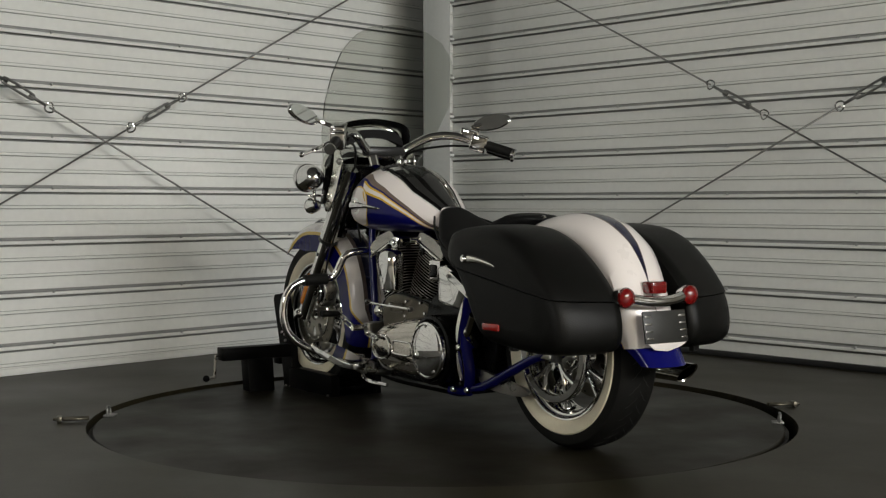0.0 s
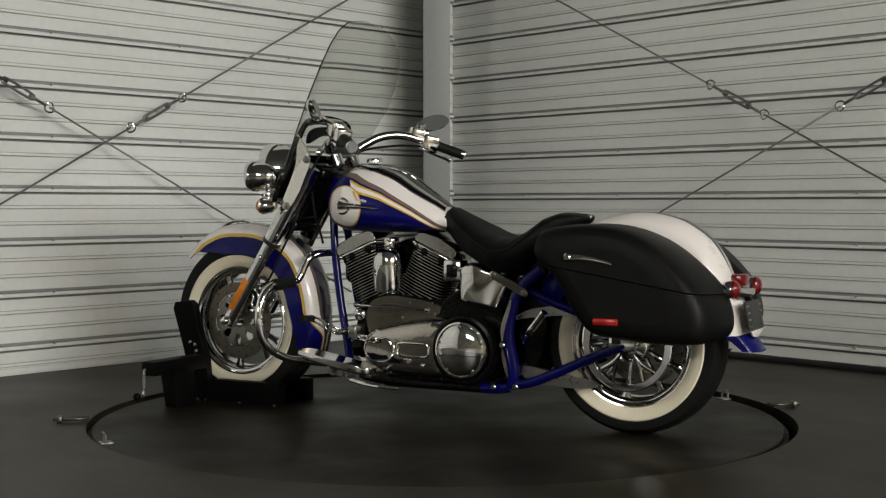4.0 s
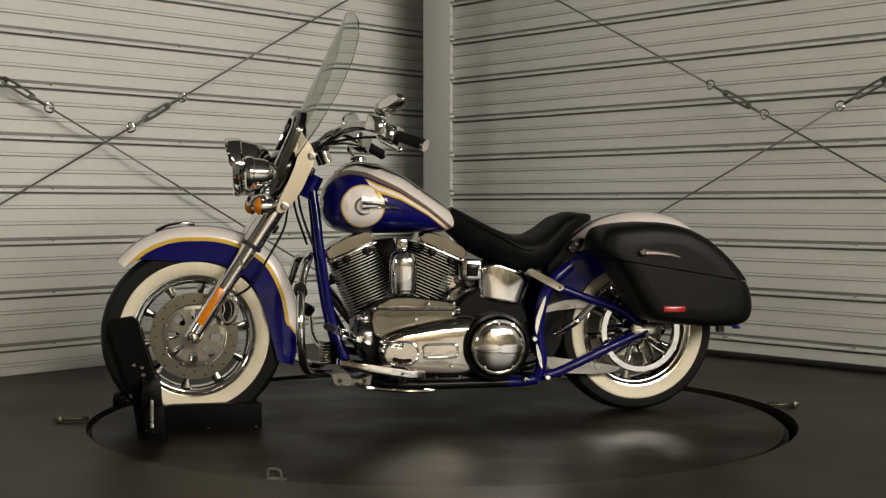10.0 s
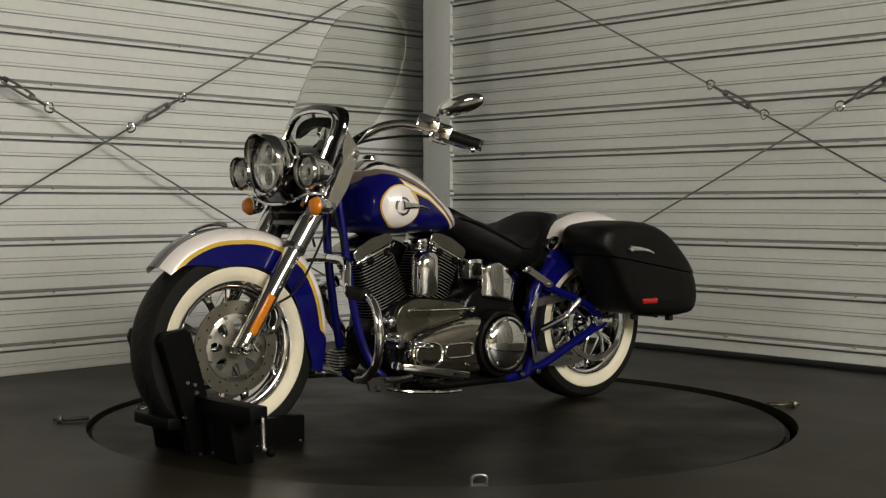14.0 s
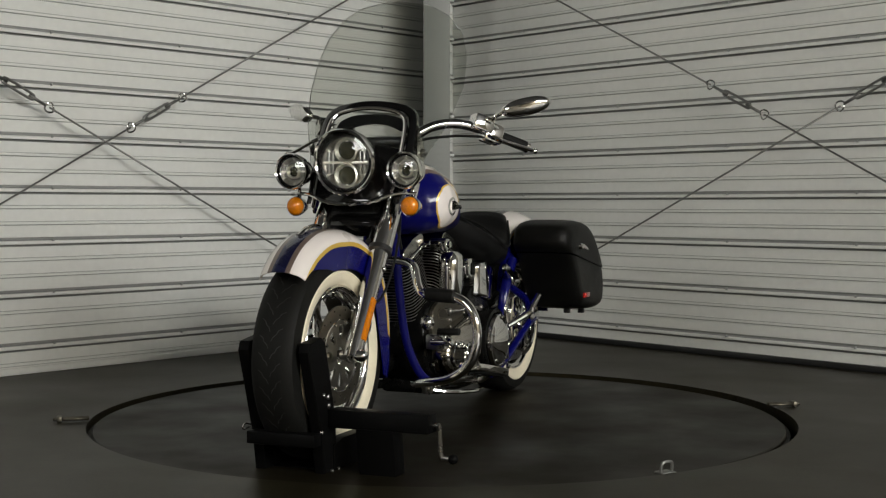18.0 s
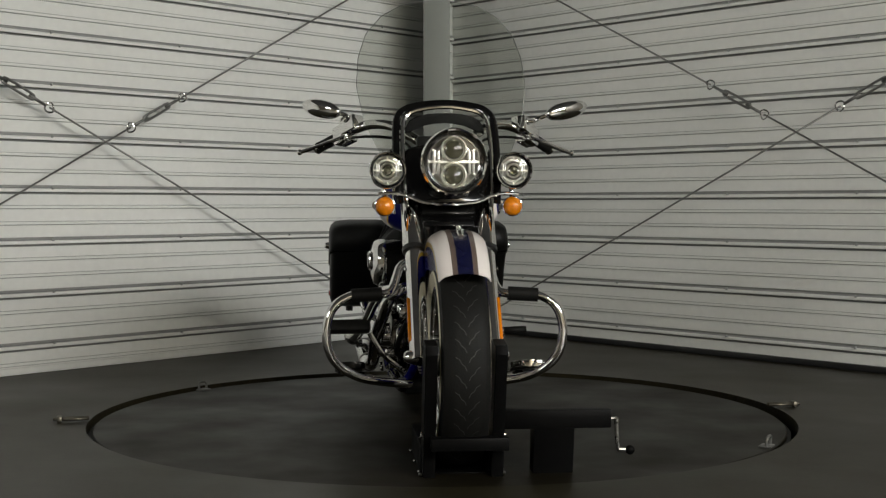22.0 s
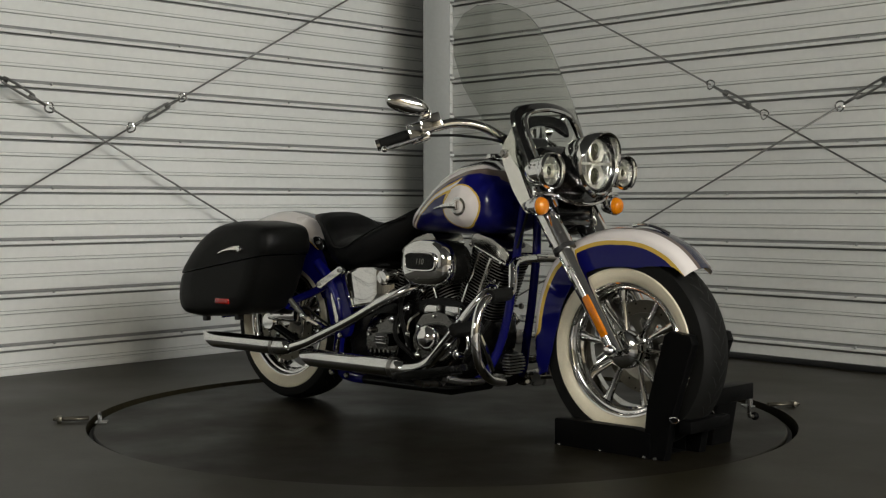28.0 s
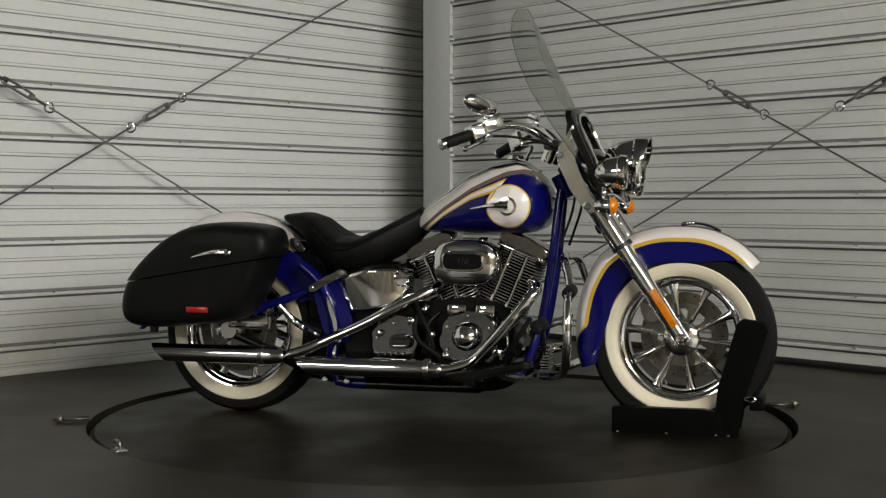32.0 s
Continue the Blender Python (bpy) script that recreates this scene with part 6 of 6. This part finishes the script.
box(bm, -0.03, 0.03, -0.085, 0.085, -0.10, 0.10, 0.012, m=Matrix.Translation(q) @ pose(0, 0, 0, 0, -32.7, 0))
part("nacelle_back", bm, M_BLACKENG, YOKE)
# mudguard braces
for s in (1, -1):
    bm = bmesh.new()
    tube(bm, [on_fork(0.33, s * 0.108), on_fork(0.33, s * 0.09)], 0.010, 10, smooth=False)
    part("mudguard_mount", bm, M_CHROME, YOKE)
    bolt(YOKE, *on_fork(0.30, s * 0.134), s, 0.008)

# front brake, left
CAL = new("front_caliper")
CAL.parent = BIKE
bm = bmesh.new()
prism(bm, rounded([(0.742, 0.335), (0.715, 0.36), (0.708, 0.41), (0.73, 0.445), (0.765, 0.44), (0.785, 0.40), (0.775, 0.35)], 4), 0.050, 0.098, 0.008)
part("caliper_body", bm, M_SATIN, CAL, "dull metal brake caliper")
bm = bmesh.new()
prism(bm, rounded([(0.745, 0.355), (0.727, 0.375), (0.725, 0.41), (0.742, 0.425), (0.762, 0.41), (0.765, 0.37)], 3), 0.098, 0.104, 0.002)
part("caliper_window", bm, M_BLACKENG, CAL)
bm = bmesh.new()
loop = [(0.752, 0.352), (0.738, 0.366), (0.733, 0.39), (0.740, 0.414), (0.752, 0.420), (0.760, 0.410), (0.757, 0.39), (0.764, 0.368)]
tube(bm, [(x, 0.1045, z) for x, z in rounded(loop, 4)] + [(loop[0][0], 0.1045, loop[0][1])], 0.0032, 6, 1)
part("caliper_trim", bm, M_CHROME, CAL, "chrome loop on the caliper")
for x, z in ((0.725, 0.43), (0.765, 0.345), (0.775, 0.425)):
    bolt(CAL, x, 0.098, z, 1, 0.007)
bm = bmesh.new()
tube(bm, [(0.73, 0.10, 0.43), (0.67, 0.12, 0.47), (0.615, 0.13, 0.56), (0.56, 0.125, 0.66), (0.545, 0.12, 0.73), (0.53, 0.11, 0.80)], 0.004, 8, 6)
part("brake_hose", bm, M_RUBBER, CAL, "black brake hose")

# chrome ornament on the mudguard crown
bm = bmesh.new()
rings = []
for i in range(15):
    a = radians(70 + i * 1.5)
    r = 0.366 + 0.007 * math.sin(math.pi * i / 14)
    w = 0.003 + 0.008 * math.sin(math.pi * min(1, i / 14 + 0.15))
    rings.append([Vector((FX + (r + 0.006 * math.sin(k * math.pi / 5)) * math.cos(a), w * math.cos(k * math.pi / 5), 0.311 + (r + 0.006 * math.sin(k * math.pi / 5)) * math.sin(a))) for k in range(10)])
loft(bm, rings)
part("mudguard_ornament", bm, M_CHROME, BIKE, "chrome crest on the front mudguard")

# windscreen hardware
ARCH = [(-0.148, 0.745), (-0.155, 0.82), (-0.157, 0.92), (-0.152, 1.005), (-0.130, 1.038), (-0.085, 1.053), (0.0, 1.061), (0.085, 1.053), (0.130, 1.038), (0.152, 1.005), (0.157, 0.92), (0.155, 0.82), (0.148, 0.745)]
bm = bmesh.new()
rings = []
pts2 = spline([(0, y, z) for y, z in ARCH], 5)
for i, q in enumerate(pts2):
    d = (pts2[min(i + 1, len(pts2) - 1)] - pts2[max(i - 1, 0)]).normalized()
    nrm = Vector((0, d.z, -d.y))
    ring = []
    for dx, dn in ((0.010, -0.014), (0.014, -0.008), (0.014, 0.008), (0.010, 0.014), (-0.010, 0.014), (-0.014, 0.008), (-0.014, -0.008), (-0.010, -0.014)):
        v = q + nrm * dn * 0.82
        ring.append(Vector((screen_x(v.z, v.y) + 0.012 + dx, v.y, v.z)))
    rings.append(ring)
loft(bm, rings)
part("screen_arch", bm, M_GLOSSBLACK, SCREEN, "glossy black arch trim round the headlamp opening")
bm = bmesh.new()
tube(bm, [(screen_x(z * 0.985 + 0.003, y * 0.87) + 0.026, y * 0.87, z * 0.985 + 0.003) for y, z in ARCH], 0.007, 8, 4)
part("arch_trim", bm, M_CHROME, SCREEN, "chrome inner trim of the arch")
for s in (1, -1):
    bm = bmesh.new()
    prism(bm, rounded([(0.512, 1.005), (0.488, 0.965), (0.463, 0.93), (0.459, 0.89), (0.485, 0.83), (0.507, 0.785), (0.548, 0.73), (0.566, 0.714), (0.590, 0.722), (0.572, 0.77), (0.543, 0.83), (0.517, 0.90), (0.514, 0.97)], 3), s * 0.160, s * 0.166, 0.002)
    part("side_plate", bm, M_BRACKET, SCREEN, "curved chrome screen bracket")
    for x, z in ((0.470, 0.905), (0.562, 0.737)):
        bm = bmesh.new()
        lathe(bm, [(0.001, 0.010), (0.007, 0.010), (0.009, 0.004), (0.014, 0.003), (0.014, -0.004)], 16, Matrix.Translation((x, s * 0.168, z)) @ pose(0, 0, 0, 0, 0, 0 if s > 0 else 180))
        part("bracket_knob", bm, M_SATIN, SCREEN)

# handlebar, controls and mirrors
BARS = new("handlebar")
BARS.parent = BIKE
BARS["label"] = "wide chrome handlebar with black grips"
bm = bmesh.new()
half = [(0.425, 0.0, 0.930), (0.422, 0.06, 0.938), (0.40, 0.105, 0.965), (0.355, 0.16, 0.998), (0.305, 0.22, 1.006), (0.255, 0.28, 0.990), (0.195, 0.34, 0.963)]
tube(bm, [(x, -y, z) for x, y, z in reversed(half[1:])] + half, 0.0165, 14, 6)
part("bar", bm, M_CHROME, BARS, sharp=60)
for s in (1, -1):
    bm = bmesh.new()
    tube(bm, [(0.40, s * 0.055, 0.885), (0.423, s * 0.055, 0.94)], 0.020, 14, smooth=False)
    part("riser", bm, M_CHROME, BARS)
    a, b = Vector((0.205, s * 0.330, 0.967)), Vector((0.136, s * 0.392, 0.937))
    bm = bmesh.new()
    tube(bm, [a, b], 0.0185, 16, smooth=False)
    part("grip", bm, M_RUBBER, BARS, "black rubber grip")
    bm = bmesh.new()
    tube(bm, [b, b.lerp(a, -0.12)], 0.020, 16, smooth=False)
    part("grip_end", bm, M_CHROME, BARS)
    rot = Vector((1, 0, 0)).rotation_difference((a - b).normalized()).to_matrix().to_4x4()
    bm = bmesh.new()
    box(bm, -0.034, 0.034, -0.028, 0.028, -0.032, 0.032, 0.009, m=Matrix.Translation((0.228, s * 0.308, 0.975)) @ rot)
    part("switch_housing", bm, M_CHROME, BARS, "chrome switch housing")
    for k in range(3):
        bm = bmesh.new()
        box(bm, -0.006, 0.006, -0.004, 0.004, -0.006, 0.006, 0.002, m=Matrix.Translation((0.228, s * 0.308, 0.975)) @ rot @ Matrix.Translation((-0.015 + k * 0.015, -s * 0.0, -0.028)))
        part("switch", bm, M_PLASTIC, BARS)
    bm = bmesh.new()
    box(bm, -0.036, 0.036, -0.027, 0.027, -0.012, 0.040, 0.007, m=Matrix.Translation((0.268, s * 0.285, 0.992)) @ rot)
    part("fluid_reservoir", bm, M_CHROME, BARS, "square chrome fluid reservoir")
    bm = bmesh.new()
    tube(bm, [(0.262, s * 0.300, 0.972), (0.268, s * 0.345, 0.955), (0.245, s * 0.40, 0.935), (0.225, s * 0.455, 0.918)], 0.007, 8, 6)
    part("lever", bm, M_CHROME, BARS, "chrome lever")
    bm = bmesh.new()
    bmesh.ops.create_uvsphere(bm, u_segments=10, v_segments=8, radius=0.010, matrix=pose(0.224, s * 0.458, 0.917))
    part("lever_ball", bm, M_CHROME, BARS)
    reach = 0.438 if s > 0 else 0.388
    bm = bmesh.new()
    tube(bm, [(0.245, s * 0.298, 0.99), (0.255, s * 0.320, 1.02), (0.272, s * (reach - 0.085), 1.036), (0.272, s * (reach - 0.042), 1.050)], 0.0075, 8, 6)
    part("mirror_stem", bm, M_CHROME, BARS)
    long = 0.084 if s > 0 else 0.074
    mm = Matrix.Translation((0.258, s * reach, 1.058)) @ pose(0, 0, 0, 0, 0, 26 if s > 0 else -34) @ pose(0, 0, 0, s * 13, 14, 0)
    bm = bmesh.new()
    rings = []
    for dx, f in ((-0.010, 0.90), (-0.008, 0.99), (-0.002, 1.0), (0.006, 0.90), (0.012, 0.66), (0.016, 0.32), (0.017, 0.02)):
        rings.append([mm @ Vector((dx, long * f * math.copysign(abs(math.cos(k * math.pi / 16)) ** 0.85, math.cos(k * math.pi / 16)), 0.030 * f * math.sin(k * math.pi / 16))) for k in range(32)])
    loft(bm, rings)
    part("mirror_shell", bm, M_CHROME, BARS, "teardrop chrome mirror shell", sharp=60)
    bm = bmesh.new()
    rings = [[mm @ Vector((dx, (long - 0.006) * math.cos(k * math.pi / 16), 0.029 * math.sin(k * math.pi / 16))) for k in range(32)] for dx in (-0.0145, -0.0095)]
    loft(bm, rings)
    part("mirror_glass", bm, M_MIRROR, BARS, "mirror glass")
    # control cables
    bm = bmesh.new()
    tube(bm, [(0.25, s * 0.29, 0.965), (0.32, s * 0.20, 0.965), (0.43, s * 0.12, 0.94), (0.50, s * 0.085, 0.86), (0.50, s * 0.08, 0.74), (0.455, s * 0.085, 0.60)], 0.0045, 8, 6)
    part("control_cable", bm, M_RUBBER, BARS, "black control cable")
# clamp and instrument behind the screen
bm = bmesh.new()
box(bm, 0.395, 0.45, -0.085, 0.085, 0.925, 0.962, 0.012)
part("bar_clamp", bm, M_PLASTIC, BARS, "black bar clamp")
bm = bmesh.new()
prism(bm, rounded([(-0.125, 0.965), (-0.11, 1.008), (-0.05, 1.028), (0.05, 1.028), (0.11, 1.008), (0.125, 0.965), (0.09, 0.985), (0.0, 1.0), (-0.09, 0.985)], 3), -0.012, 0.012, 0.004, m=Matrix.Translation((0.492, 0, 0)) @ pose(0, 0, 0, 0, 0, 90))
part("screen_pouch", bm, M_SEATLEATHER, SCREEN, "black leather pouch behind the screen")

# ---- tail ----
TAIL = new("tail_lamp_bar")
TAIL.parent = BIKE
bm = bmesh.new()
tube(bm, [(-1.080, 0.118, 0.479), (-1.092, 0.06, 0.468), (-1.100, 0.0, 0.464), (-1.092, -0.06, 0.468), (-1.080, -0.118, 0.479)], 0.016, 12, 6)
part("bar", bm, M_CHROME, TAIL, "curved chrome lamp bar")
for s in (1, -1):
    m = Matrix.Translation((-1.080, s * 0.123, 0.479)) @ pose(0, 0, 0, 0, 0, 90)
    bm = bmesh.new()
    lathe(bm, [(0.001, -0.040), (0.016, -0.036), (0.027, -0.018), (0.030, 0.0), (0.030, 0.008)], 24, m)
    part("lamp_shell", bm, M_CHROME, TAIL)
    bm = bmesh.new()
    lathe(bm, [(0.0285, 0.006), (0.028, 0.016), (0.02, 0.025), (0.010, 0.029), (0.001, 0.030)], 24, m)
    part("red_lens", bm, M_RED, TAIL, "round red lens")
bm = bmesh.new()
box(bm, -1.098, -1.050, -0.029, 0.029, 0.486, 0.522, 0.007)
part("stop_lamp", bm, M_RED, TAIL, "red stop lamp")
PLATE = new("plate_holder")
PLATE.parent = BIKE
pm = Matrix.Translation((-1.118, 0, 0.394)) @ pose(0, 0, 0, 0, 10, 0)
bm = bmesh.new()
box(bm, -0.003, 0.003, -0.082, 0.082, -0.046, 0.046, 0.002, m=pm)
part("plate", bm, M_PLATE, PLATE, "dark blank plate")
for s in (1, -1):
    for k in range(4):
        bm = bmesh.new()
        box(bm, -0.006, -0.003, -0.012, 0.012, -0.003, 0.003, 0.001, m=pm @ Matrix.Translation((0, s * 0.066, -0.033 + k * 0.021)))
        part("plate_bar", bm, M_SATIN, PLATE)
bm = bmesh.new()
prism(bm, [(-0.075, 0.0), (0.075, 0.0), (0.05, -0.018), (0.0, -0.024), (-0.05, -0.012)], -0.003, 0.003, 0.001, m=Matrix.Translation((-1.128, 0, 0.348)) @ pose(0, 0, 0, 0, 0, 90))
part("plate_shield", bm, M_WHITE, PLATE)
TIP = arc_fender("mudguard_tip", -0.742, 0.296, [(174, 0.378), (178, 0.394), (182, 0.412)], lambda u: 0.087 - 0.010 * u, lambda u: 0.03 - 0.015 * u, lambda u: (0.2, 0.4, 0.6, 0.8, 1.0), [M_BLUE, M_BLUE, M_BLUE, M_BLUE, M_BLUE])
TIP["label"] = "blue lower tip of the rear mudguard"

# seat details
bm = bmesh.new()
tube(bm, [(-0.055, 0.085, 0.70), (-0.13, 0.135, 0.668), (-0.21, 0.168, 0.622), (-0.27, 0.178, 0.590), (-0.33, 0.176, 0.592), (-0.385, 0.155, 0.632), (-0.44, 0.13, 0.680)], 0.004, 6, 5)
part("piping", bm, M_SEATLEATHER, SEAT)
bm = bmesh.new()
tube(bm, [(-0.055, -0.085, 0.70), (-0.13, -0.135, 0.668), (-0.21, -0.168, 0.622), (-0.27, -0.178, 0.590), (-0.33, -0.176, 0.592), (-0.385, -0.155, 0.632), (-0.44, -0.13, 0.680)], 0.004, 6, 5)
part("piping", bm, M_SEATLEATHER, SEAT)
bolt(SEAT, -0.558, 0.0, 0.700, 1, 0.009)


# ---- what turns ----
def motions():
    walk(BIKE, turning(pose(0, BIKE_OFFSET, 0)))
    walk(TABLE, turning(pose(0, 0, DECK)))
    walk(CHOCK, turning(CHOCK_POSE))
    for ring, loc in RINGS:
        walk(ring, turning(loc))


motions()
